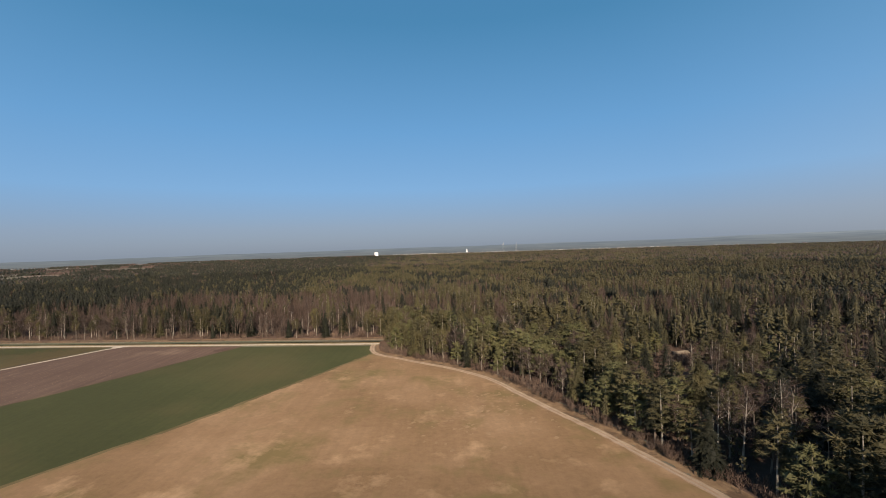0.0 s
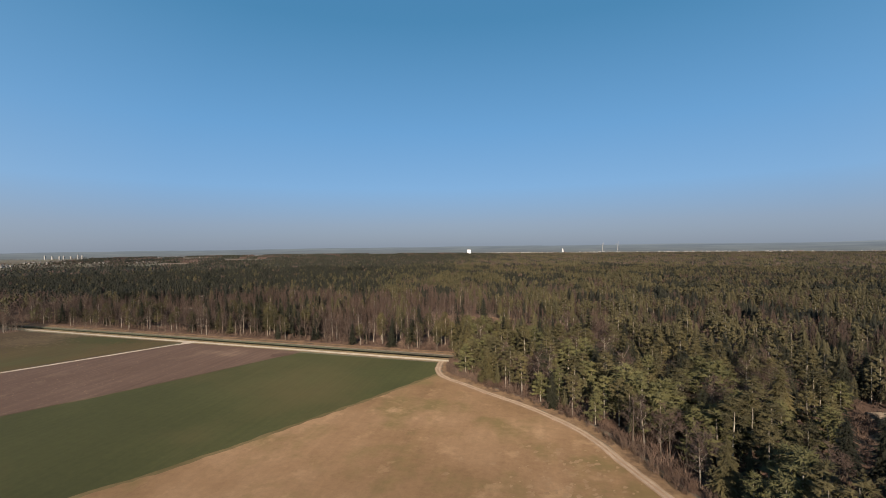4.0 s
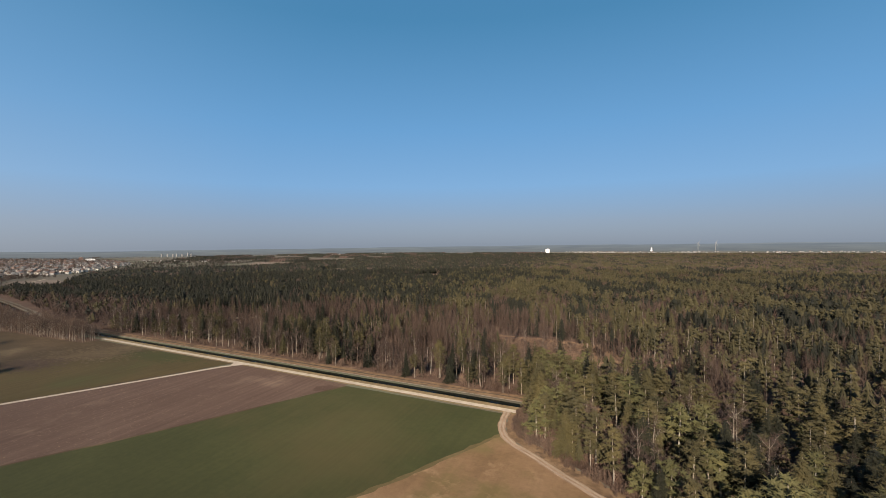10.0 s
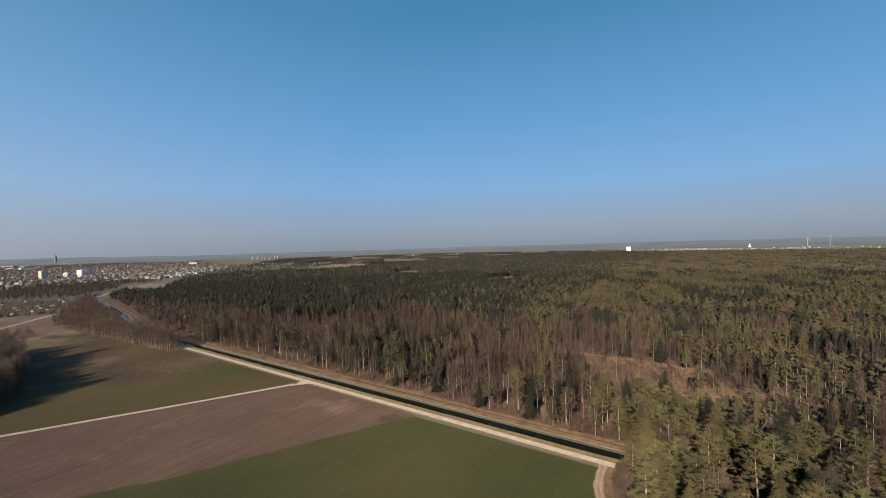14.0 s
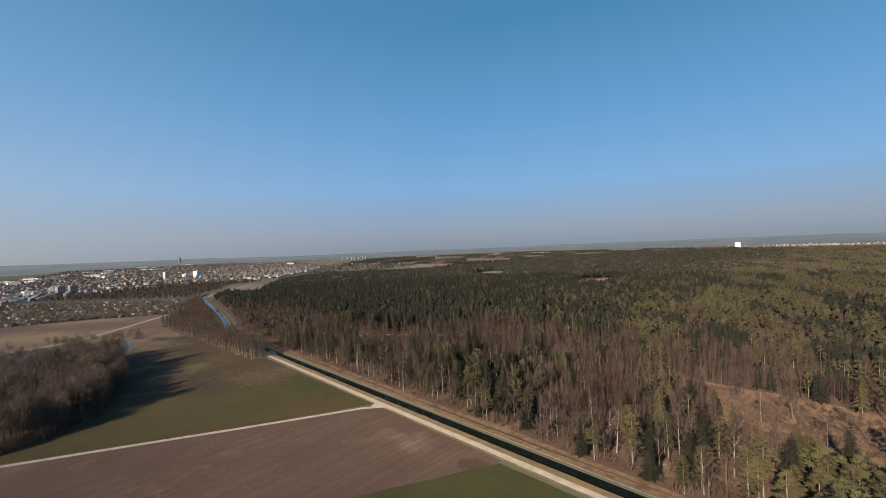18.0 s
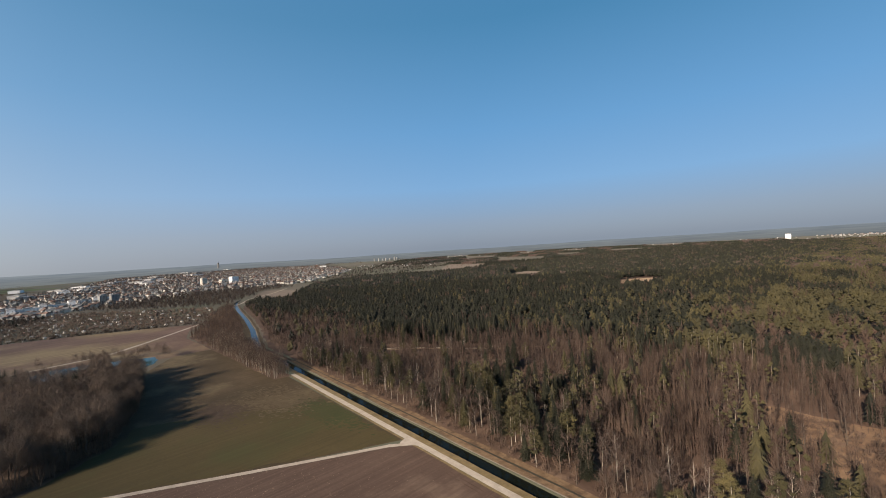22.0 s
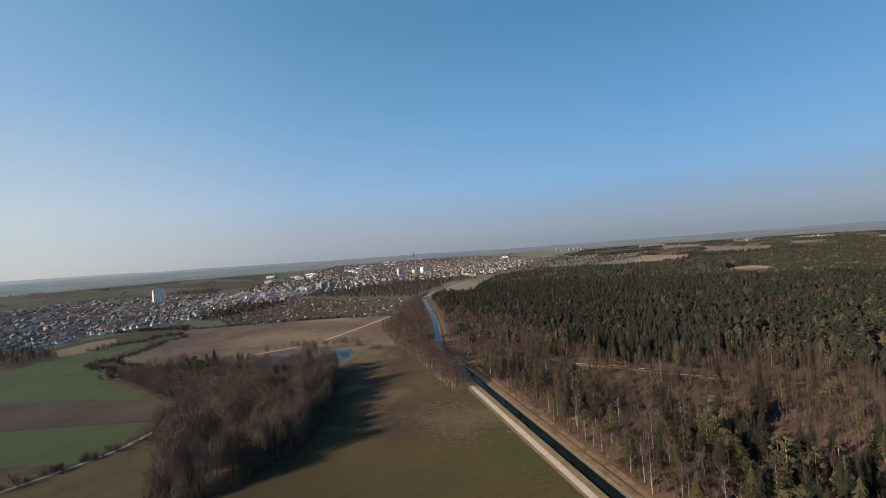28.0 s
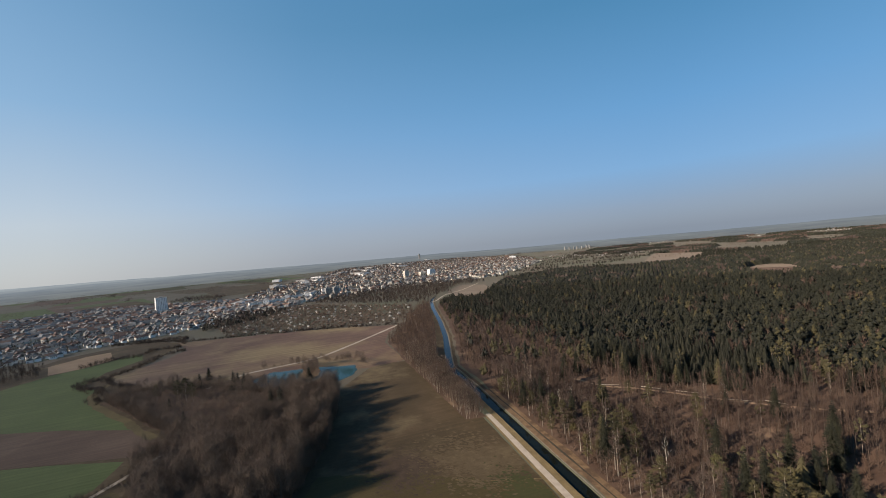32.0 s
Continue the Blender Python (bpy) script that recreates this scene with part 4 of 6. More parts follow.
def grid_points(x0, x1, y0, y1, gap):
    gxs, gys = np.meshgrid(np.arange(x0, x1, gap), np.arange(y0, y1, gap))
    x, y = gxs.ravel() + rng.uniform(-0.48, 0.48, gxs.size) * gap, gys.ravel() + rng.uniform(-0.48, 0.48, gxs.size) * gap
    ok = inside(x, y, WOOD) & ~in_clearing(x, y) & (away(x, y, [(-455, 380), (-398, 388), (-360, 405), (-299, 441), (-262, 475)]) > 4)
    ok &= rng.uniform(0, 1, len(x)) < np.where(y - canal_y(x) > 100, 0.8, 0.66) + 0.45 * patches(x, y, 34, 17)
    return x[ok], y[ok]


def seen_side(x, y):
    """The part of the wood that the flight looks over."""
    return x < y + 25


def ring(x, y):
    return np.hypot(x + 60, y - 130)


# nearest stands: each tree a thing
x, y = grid_points(-420, 300, -60, 520, 6.0)
x, y = x[seen_side(x, y)], y[seen_side(x, y)]
near = away(x, y, EDGE)
kind = kind_of(x, y)
keep_bare = rng.uniform(0, 1, len(x)) < np.where(kind == 2, 0.9, np.where((x > -30) & (y < 270) & (near > 12), 0.62, 1))
x, y, near, kind = x[keep_bare], y[keep_bare], near[keep_bare], kind[keep_bare]
single = np.zeros(len(x), bool)
for k_, name_ in enumerate(("spruce", "pine", "bare")):
    i_ = np.where(kind == k_)[0]
    i_ = i_[np.argsort(np.where((x[i_] > -45) & (y[i_] < 300), 0.42, 1.0) * near[i_])][:(290, 290, 250)[k_]]
    single[i_] = True
    pool = models[name_]
    for n_, j_ in enumerate(i_):
        s_ = rng.uniform(0.72, 1.08) * (0.85 if near[j_] < 4 else 1) * (1.2 if x[j_] > 30 and y[j_] < 140 else 1.08 if x[j_] > -40 and y[j_] < 285 and near[j_] > 12 else 1)
        w_ = 1.22 if x[j_] > -40 and y[j_] < 285 else 1.08
        src = pool[rng.randint({"spruce": 5, "pine": 4, "bare": 6}[name_])] if rng.uniform() < 0.65 else pool[rng.randint(len(pool))]
        if name_ == "pine" and y[j_] > 288:
            src = pool[(0, 1, 1, 2, 1, 5)[rng.randint(6)]]
        # brighter-painted pines stand in for sunlit crowns near the edge
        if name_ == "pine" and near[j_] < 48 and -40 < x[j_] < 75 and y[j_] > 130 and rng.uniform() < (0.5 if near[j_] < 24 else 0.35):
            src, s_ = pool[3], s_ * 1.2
        copy_thing(src, pose(x[j_], y[j_], 0, 0, 0, rng.uniform(0, 360)) @ Matrix.Diagonal((s_ * w_ * rng.uniform(0.9, 1.15), s_ * w_ * rng.uniform(0.9, 1.15), s_, 1)))
for name_ in models:
    for n_, src in enumerate(models[name_]):
        src.matrix_basis = pose(300 + 9 * n_, 140 + 12 * list(models).index(name_), 0)

# the rest of the wood
mats = {"spruce": SPRUCE, "pine": PINE, "bare": TWIG}
words = {"spruce": "dense dark green spruce stand", "pine": "olive green pine stand", "bare": "leafless brown broadleaf stand"}


def stand(xs, ys, kinds, shapes, stems, label):
    for k_, name_ in enumerate(("spruce", "pine", "bare")):
        sel = np.where(kinds == k_)[0]
        pick = rng.randint(0, 3, len(sel))
        sc, tn = rng.uniform(*((0.82, 1.06), (0.82, 1.06), (0.75, 1.05))[k_], len(sel)) * (0.8 + 0.3 * patches(xs[sel], ys[sel], 60, 29)), rng.uniform(0, 6.28, len(sel))
        z0 = np.zeros(len(sel))
        sets = [(shapes[name_][i], xs[sel][pick == i], ys[sel][pick == i], z0[pick == i], sc[pick == i], tn[pick == i]) for i in range(3)]
        grow(name_ + "_stand", sets, mats[name_], words[name_] + label)
        if stems:
            sets = [(stems[name_], xs[sel], ys[sel], z0, sc, tn)]
            grow(name_ + "_stems", sets, (BARK, PALEBARK, GREYBARK)[k_], "straight stems of the " + words[name_])


far_ = ~single
near_stand = (x[far_], y[far_], kind[far_])
x2, y2 = grid_points(-700, 560, -60, 760, 6.5)
out_ = seen_side(x2, y2) & ~((x2 > -420) & (x2 < 300) & (y2 < 520) & (y2 > -60)) & (ring(x2, y2) < 390)
x2, y2 = x2[out_], y2[out_]
xs_, ys_ = np.concatenate([near_stand[0], x2]), np.concatenate([near_stand[1], y2])
ks_ = np.concatenate([near_stand[2], kind_of(x2, y2)])
stand(xs_, ys_, ks_, {k: [s[0] for s in LITE[k]] for k in LITE}, {k: LITE[k][0][1] for k in LITE}, " in the middle of the wood")
x3, y3 = grid_points(-1300, 1000, -400, 1300, 7.4)
d3 = ring(x3, y3)
done_ = (((x3 > -700) & (x3 < 560) & (y3 < 760) & (d3 < 390)) | ((x3 > -420) & (x3 < 300) & (y3 < 520))) & (y3 > -60) & seen_side(x3, y3)
in3 = (d3 < 1050) & (y3 > -120) & (x3 < 500 + 0.9 * y3) & ~done_ & (seen_side(x3, y3) | (rng.uniform(0, 1, len(x3)) < 0.2))
stand(x3[in3], y3[in3], kind_of(x3[in3], y3[in3]), FAR, None, " further off")


def canopy(x0, x1, y0, y1, gap, keep, kinds, low, high, label):
    """The closed roof of the far wood, one uneven sheet for each kind of stand: every second corner is a tree top."""
    nx, ny = int((x1 - x0) / gap), int((y1 - y0) / gap)
    gx_, gy_ = np.meshgrid(np.arange(nx), np.arange(ny))
    xx_ = x0 + gap * gx_.ravel() + rng.uniform(-0.4, 0.4, nx * ny) * gap
    yy_ = y0 + gap * gy_.ravel() + rng.uniform(-0.4, 0.4, nx * ny) * gap
    tall = 0.82 + 0.32 * patches(xx_, yy_, 90, 29)
    zz_ = np.where((gx_.ravel() + gy_.ravel()) % 2 == 0, rng.uniform(0.75, 1.05, nx * ny) * high, rng.uniform(0.6, 1.2, nx * ny) * low) * tall
    ok = keep(xx_, yy_)
    zz_ = np.where(ok, zz_, 0.0)
    c_ = (gx_[:-1, :-1] + nx * gy_[:-1, :-1]).ravel()
    q_ = np.stack([c_, c_ + 1, c_ + nx + 1, c_ + nx], 1)
    q_ = q_[ok[q_].any(1)]
    kd = kinds(xx_[q_[:, 0]], yy_[q_[:, 0]])
    peak = (q_[:, 0] % nx + q_[:, 0] // nx) % 2 == 0
    for k_, name_ in enumerate(("spruce", "pine", "bare")):
        a_, b_ = q_[(kd == k_) & peak], q_[(kd == k_) & ~peak]
        t_ = np.concatenate([a_[:, (0, 1, 3)], a_[:, (1, 2, 3)], b_[:, (0, 1, 2)], b_[:, (0, 2, 3)]])
        if not len(t_):
            continue
        used, t_ = np.unique(t_, return_inverse=True)
        v_ = np.stack([xx_, yy_, zz_], 1)[used]
        tagged(new(name_ + "_canopy", raw_mesh(name_ + "_canopy", v_, t_.reshape(-1, 3), mats[name_])), words[name_] + label, "forest", kind="stuff")


def far_part(x, y):
    return inside(x, y, WOOD) & ~in_clearing(x, y) & (ring(x, y) >= 1040) & (x < 1.25 * y + 300)


canopy(-1300, 3200, 300, 3000, 6.0, far_part, kind_of, 9.5, 15.5, " towards the horizon")
FARWOOD = [(-1250, 1720), (-1560, 1690), (-2300, 1780), (-2900, 2500), (-2000, 3500), (-500, 3500), (-480, 2680), (-1000, 2330)]
canopy(-2900, -480, 1690, 3500, 9.0, lambda px, py: inside(px, py, FARWOOD) & (patches(px, py, 420, 51) > 0.5), lambda px, py: np.where(patches(px, py, 250, 52) > 0.75, 2, 0), 7.0, 13.0, " beyond the open fields")

# floor of the wood
FLOOR = [(px, py - 3 if px < -45 and py < 520 else py) for px, py in WOOD]
tagged(sheet("forest_floor", FLOOR, 0.03, LITTER, "brown leaf litter and dry grass under the trees", "ground", 1.5, 12), kind="structure")

# ---- grove, hedges and bushes ----
def fill(poly, gap, seed):
    r = np.random.RandomState(seed)
    p = np.array(poly)
    gxs, gys = np.meshgrid(np.arange(p[:, 0].min(), p[:, 0].max(), gap), np.arange(p[:, 1].min(), p[:, 1].max(), gap))
    xx, yy = gxs.ravel() + r.uniform(-0.48, 0.48, gxs.size) * gap, gys.ravel() + r.uniform(-0.48, 0.48, gxs.size) * gap
    ok = inside(xx, yy, poly)
    return xx[ok], yy[ok]


GROVE = [(-300, 130), (-296, 146), (-303, 163), (-325, 190), (-380, 210), (-434, 222), (-480, 228), (-497, 214), (-510, 190), (-522, 172), (-545, 156), (-562, 138), (-600, 60), (-575, 42), (-530, 72), (-480, 100), (-455, 118), (-425, 112), (-395, 112), (-362, 126), (-330, 132)]
b_, _ = boughs(81, 19, 4.0, 11)
tw_ = dome_twigs(81, 19, 4.6, 720, 0.055, 1.7)
g_a = tree_thing("grove_tree", b_, tw_, GREYBARK, GROVETWIG, "leafless dark brown tree in the grove beside the meadow", "trees of the grove")
b_, _ = boughs(82, 17, 3.4, 10)
tw_ = dome_twigs(82, 17, 4.1, 640, 0.055, 1.6)
g_b = tree_thing("grove_tree", b_, tw_, GREYBARK, GROVETWIG, "leafless grove tree with a greyish stem", "trees of the grove")
xx, yy = fill(GROVE, 5.7, 5)
ok_ = ~inside(xx, yy, POND_LINE)
xx, yy = xx[ok_], yy[ok_]
order = np.argsort(away(xx, yy, [(-300, 135), (-330, 185), (-440, 218)]))
first, rest = order[:280], order[280:]
for n_, j_ in enumerate(first):
    s_ = (0.88 if xx[j_] < -425 else 1.0) * rng.uniform(0.72, 1.3) * (0.85 + 0.32 * patches(xx[j_:j_ + 1], yy[j_:j_ + 1], 30, 63)[0])
    copy_thing((g_a, g_b)[n_ % 2], pose(xx[j_], yy[j_], 0, 0, 0, rng.uniform(0, 360)) @ Matrix.Diagonal((s_, s_, s_, 1)))
g_a.matrix_basis, g_b.matrix_basis = pose(-560, 100, 0), pose(-548, 92, 0)
GROVE_LITE = [dome_twigs(250 + i, (18, 20, 16)[i], (4.4, 3.9, 4.6)[i], 200, 0.085, 1.9) for i in range(3)]
kk = rng.uniform(0, 1, len(rest))
scl, trn = rng.uniform(0.6, 1.2, len(rest)) * (0.8 + 0.5 * patches(xx[rest], yy[rest], 40, 61)) * np.where((xx[rest] < -400) & (yy[rest] < 140), 0.62, np.where(xx[rest] < -560, 0.5, np.where(xx[rest] < -440, 0.72, 1))), rng.uniform(0, 6.28, len(rest))
for lo, hi, nm, mat_, shp, lab in ((0, 0.994, "bare_stand", GROVETWIG, GROVE_LITE, "leafless brown thicket of the grove around the ponds"), (0.994, 1, "spruce_stand", SPRUCE, [s[0] for s in LITE["spruce"]], "few dark conifers inside the grove")):
    sel = (kk >= lo) & (kk < hi)
    pk = rng.randint(0, 3, len(rest))
    grow(nm, [(shp[i], xx[rest][sel & (pk == i)], yy[rest][sel & (pk == i)], np.zeros((sel & (pk == i)).sum()), scl[sel & (pk == i)] * 0.9, trn[sel & (pk == i)]) for i in range(3)], mat_, lab)

xb, yb = fill(GROVE, 2.7, 15)
eb = np.minimum(away(xb, yb, GROVE + GROVE[:1]), 99)
sb = (eb < 6.5) & ~inside(xb, yb, POND_LINE)
GROVE_BUSH = [bush_shape(440 + i, (5.0, 6.5, 3.6)[i], (2.0, 2.2, 1.9)[i], 80, 0.06) for i in range(3)]
sc_, tn_, pk_ = rng.uniform(0.8, 1.8, sb.sum()), rng.uniform(0, 6.28, sb.sum()), rng.randint(0, 3, sb.sum())
grow("undergrowth", [(GROVE_BUSH[i], xb[sb][pk_ == i], yb[sb][pk_ == i], np.zeros((pk_ == i).sum()), sc_[pk_ == i], tn_[pk_ == i]) for i in range(3)], GROVETWIG, "dense leafless bushes along the edge of the grove", "scrub")

# dark conifers of the grove and slim trees round the pond
for px_, py_, s_, k_ in ((-533, 113, 0.8, "pine"), (-540, 106, 0.7, "pine"), (-527, 119, 0.65, "pine"), (-549, 89, 0.6, "pine"), (-595, 121, 0.6, "spruce"), (-447, 186, 0.95, "spruce"), (-455, 180, 0.85, "spruce"), (-545, 147, 0.75, "spruce"), (-537, 156, 0.7, "spruce"), (-552, 150, 0.6, "spruce")):
    copy_thing(models[k_][2 if k_ == "spruce" else 1], pose(px_, py_, 0, 0, 0, rng.uniform(0, 360)) @ Matrix.Diagonal((s_ * 1.7, s_ * 1.7, s_ * 1.25, 1)))
ring_x, ring_y = rng.uniform(-640, -478, 2600), rng.uniform(145, 285, 2600)
ring_d = away(ring_x, ring_y, POND_LINE + POND_LINE[:1])
ok_ = ~inside(ring_x, ring_y, POND_LINE) & (ring_d > 1) & (ring_d < np.where(ring_x < -560, 8, 14)) & ~((ring_x > -530) & (ring_y > 205)) & (away(ring_x, ring_y, LANE) > 5) & (rng.uniform(0, 1, 2600) < np.where(ring_x > -530, 0.5, 0.1))
k_ = rng.randint(0, 3, 2600)
grow("bare_stand", [(GROVE_LITE[i], ring_x[ok_ & (k_ == i)], ring_y[ok_ & (k_ == i)], np.zeros((ok_ & (k_ == i)).sum()), rng.uniform(0.5, 0.85, (ok_ & (k_ == i)).sum()), rng.uniform(0, 6.28, (ok_ & (k_ == i)).sum())) for i in range(3)], GROVETWIG, "slim leafless trees round the pond")

# strip of scrub and young trees between the meadow and the canal
SCRUB = [(-368, 303), (-371, 291), (-392, 291), (-455, 294), (-535, 297), (-640, 303), (-740, 350), (-860, 400), (-950, 445), (-940, 455), (-868, 428), (-727, 390), (-620, 357), (-490, 314), (-420, 309)]
young = []
for i in range(3):
    b_, tw_ = bare_parts(90 + i, h=(14, 15.5, 12)[i], wide=(2.2, 2.3, 2.6)[i], limbs=9, n=300, width=0.055, reach=1.4, thick=0.11)
    young.append(tree_thing("young_tree", b_, tw_, PALEBARK, SHRUB, "slim leafless young tree in the scrub by the canal", "young trees by the canal"))
xx, yy = fill(SCRUB, 3.3, 9)
ok_ = (xx > -500) | (rng.uniform(0, 1, len(xx)) < 0.5)
xx, yy = xx[ok_], yy[ok_]
order = np.argsort(-xx)
for j_ in order[:280]:
    s_ = rng.uniform(0.75, 1.3)
    copy_thing(young[rng.randint(3)], pose(xx[j_], yy[j_], 0, 0, 0, rng.uniform(0, 360)) @ Matrix.Diagonal((s_, s_, s_, 1)))
for i in range(3):
    young[i].matrix_basis = pose(-400 - 6 * i, 296, 0)
rest = order[280:]
BUSH = [bush_shape(400 + i, (4.5, 3.2, 2.4)[i], (2.0, 1.9, 1.7)[i], 24, 0.14) for i in range(3)]
POLES = [join([upright(270 + i, (11, 13, 9)[i], (1.5, 1.3, 1.7)[i], 26, 0.085, 0.05), rod((10, 12, 8)[i], 0.09)]) for i in range(3)]


def thicket(name, xs, ys, shapes, mat, label, lo=0.7, hi=1.2, category="scrub"):
    pk = rng.randint(0, len(shapes), len(xs))
    sc, tn = rng.uniform(lo, hi, len(xs)), rng.uniform(0, 6.28, len(xs))
    return grow(name, [(shapes[i], xs[pk == i], ys[pk == i], np.zeros((pk == i).sum()), sc[pk == i], tn[pk == i]) for i in range(len(shapes))], mat, label, category)


xq_, yq_ = fill(SCRUB, 2.6, 73)
ok_ = patches(xq_, yq_, 26, 79) > 0.3
xq_, yq_ = xq_[ok_], yq_[ok_]
thicket("scrub", xq_, yq_, POLES, SHRUB, "leafless reddish brown scrub along the canal", 0.6, 1.15)
# undergrowth along the edges of the wood and in its clearings
xu, yu = grid_points(-420, 140, 60, 470, 3.3)
du = away(xu, yu, EDGE)
dp = yu - canal_y(xu)
su = (du < 10) | ((dp > 10) & (dp < 120) & (xu < 60) & (rng.uniform(0, 1, len(xu)) < 0.5))
thicket("undergrowth", xu[su], yu[su], BUSH, SHRUB, "brown leafless bushes and saplings under the trees", 0.5, 1.3)
# sunlit bushes between the earth path and the wood
pe_ = np.array([p for p in PATH_E if p[1] > -60])
pk_ = rng.randint(0, len(pe_) - 1, 620)
pt_ = pe_[pk_] + (pe_[pk_ + 1] - pe_[pk_]) * rng.uniform(0, 1, (620, 1))
dr_ = pe_[pk_ + 1] - pe_[pk_]
dr_ = np.stack([-dr_[:, 1], dr_[:, 0]], 1) / np.linalg.norm(dr_, axis=1)[:, None]
pt_ = pt_ + dr_ * rng.uniform(4.0, 9.5, (620, 1))
thicket("bushes", pt_[:, 0], pt_[:, 1], GROVE_BUSH, SHRUB, "leafless brown bushes along the edge of the wood", 0.3, 0.75)
# brush under the conifers east of the path
xe_, ye_ = grid_points(-40, 150, 40, 290, 3.6)
thicket("undergrowth", xe_, ye_, BUSH, SHRUB, "brown brush and saplings under the pines", 0.4, 1.0)
xe_, ye_ = grid_points(-40, 150, 40, 290, 6.4)
xe_, ye_ = xe_[seen_side(xe_, ye_)], ye_[seen_side(xe_, ye_)]
thicket("young_pines", xe_, ye_, [s[0] for s in LITE["pine"]], PINE, "young olive green pines filling the gaps", 0.35, 0.6, "forest")
# dense young growth in the bare strip
RED = [(-178, 381), (-182, 440), (-132, 428), (-105, 362), (-118, 333), (-148, 332)]
xr_, yr_ = fill(RED, 2.2, 71)
thicket("young_thicket", xr_, yr_, POLES, SHRUB, "dense reddish thicket of young leafless trees", 0.7, 1.1, "forest")
# thin saplings filling the bare strip by the canal
xs_, ys_ = grid_points(-640, 60, 280, 480, 3.2)
ds_ = ys_ - canal_y(xs_)
for cx_, cy_, ra_, rb_, _, _ in CLUMPS:
    ds_ = np.where(((xs_ - cx_) / ra_) ** 2 + ((ys_ - cy_) / rb_) ** 2 < 1, np.where(rng.uniform(0, 1, len(xs_)) < 0.35, ds_, 0), ds_)
ss_ = (ds_ > 13) & (ys_ < np.interp(xs_, CONIFER_X, CONIFER_Y) + 5) & ((xs_ > -430) | (rng.uniform(0, 1, len(xs_)) < 0.5)) & (rng.uniform(0, 1, len(xs_)) < 0.3 + 0.45 * patches(xs_, ys_, 40, 77))
thicket("saplings", xs_[ss_], ys_[ss_], POLES, TWIG, "thin leafless saplings between the taller trees", 0.45, 1.05, "forest")
cxs, cys = [], []
for (ox, oy), a, b, turn in OPEN[:11]:
    n_ = int(a * b * 0.5)
    q = np.sqrt(rng.uniform(0, 1, n_))
    an = rng.uniform(0, 6.28, n_)
    u, w = a * q * np.cos(an), b * q * np.sin(an)
    cxs.append(ox + u * math.cos(radians(turn)) - w * math.sin(radians(turn)))
    cys.append(oy + u * math.sin(radians(turn)) + w * math.cos(radians(turn)))
thicket("undergrowth", np.concatenate(cxs), np.concatenate(cys), BUSH, SHRUB, "low reddish brush in forest clearings", 0.4, 0.9)
# hedges between the fields
HEDGES = (((-676, -1), (-688, 15), (-706, 25), (-735, 34), (-772, 40), (-799, 63)), ((-769, -43), (-783, -29), (-802, -17), (-798, 14), (-840, 17), (-828, 54)), ((-651, -4), (-676, -1), (-677, 13), (-643, 28), (-613, 55)), ((-572, 40), (-620, 26), (-651, -4)), ((-330, 22), (-375, 92), (-395, 112)), ((-745, 350), (-790, 285), (-830, 200), (-852, 123), (-880, 45), (-960, -40)), ((-949, -66), (-932, -20), (-931, 38), (-860, 50)), ((-940, -60), (-925, -10), (-900, 40)))
hx, hy = [], []
for h_ in HEDGES:
    for (x0, y0), (x1, y1) in zip(h_, h_[1:]):
        n_ = int(math.hypot(x1 - x0, y1 - y0) / 1.3)
        k_ = rng.uniform(0, 1, n_)
        hx.append(x0 + (x1 - x0) * k_ + rng.normal(0, 3, n_))
        hy.append(y0 + (y1 - y0) * k_ + rng.normal(0, 3, n_))
hx, hy = np.concatenate(hx), np.concatenate(hy)
HEDGE = [bush_shape(430 + i, (3.4, 2.6, 4.2)[i], (2.0, 2.2, 2.0)[i], 50, 0.075) for i in range(3)]
thicket("hedge", hx, hy, HEDGE + [bush_shape(420, 6.0, 2.8, 90, 0.07)], DARKTWIG, "dark leafless hedges between fields", 0.7, 1.2, "hedge")

tagged(sheet("forest_floor", [(px + (3 if px > -320 else 0), py) for px, py in GROVE], 0.1, LITTER, "brown leaf litter under the grove", "ground", 1.0, 8), kind="structure")
tagged(sheet("forest_floor", SCRUB, 0.1, LITTER, "dry brown ground under the scrub by the canal", "ground", 0.8, 8), kind="structure")

# forest hut and stacked logs in the clearings
PLANK = soil("weathered_planks", (0.07, 0.055, 0.042), (0.10, 0.08, 0.06), (0.14, 0.11, 0.085), big=0.5, fine=3.0)
hut = tagged(new("forest_hut"), "small dark wooden hut with a pale flat roof in a clearing", "hut")


def block(x0, y0, z0, x1, y1, z1):
    v = np.array([(x, y, z) for z in (z0, z1) for x, y in ((x0, y0), (x1, y0), (x1, y1), (x0, y1))], float)
    return v, np.array([(0, 1, 5), (0, 5, 4), (1, 2, 6), (1, 6, 5), (2, 3, 7), (2, 7, 6), (3, 0, 4), (3, 4, 7), (4, 5, 6), (4, 6, 7), (0, 2, 1), (0, 3, 2)])


for q_ in (block(-1.6, 1.4, 0, 1.6, 1.55, 2.4), block(-1.6, -1.4, 0, -1.45, 1.4, 2.4), block(1.45, -1.4, 0, 1.6, 1.4, 2.4), block(-1.45, -1.4, 0, -0.4, -1.25, 2.4)):
    part("wall", raw_mesh("hut_wall", *q_, PLANK), hut)
part("roof", raw_mesh("hut_roof", *block(-2.1, -2.0, 2.4, 2.1, 1.9, 2.6), CONCRETE), hut, "pale flat roof")
hut.matrix_basis = pose(-20, 345, 0, 0, 0, 35)
LOGS = soil("cut_logs", (0.13, 0.1, 0.07), (0.18, 0.14, 0.1), (0.24, 0.19, 0.14), big=0.4, fine=2.5)
pile = tagged(new("log_pile"), "stack of long pale cut logs in a forest clearing", "log pile")
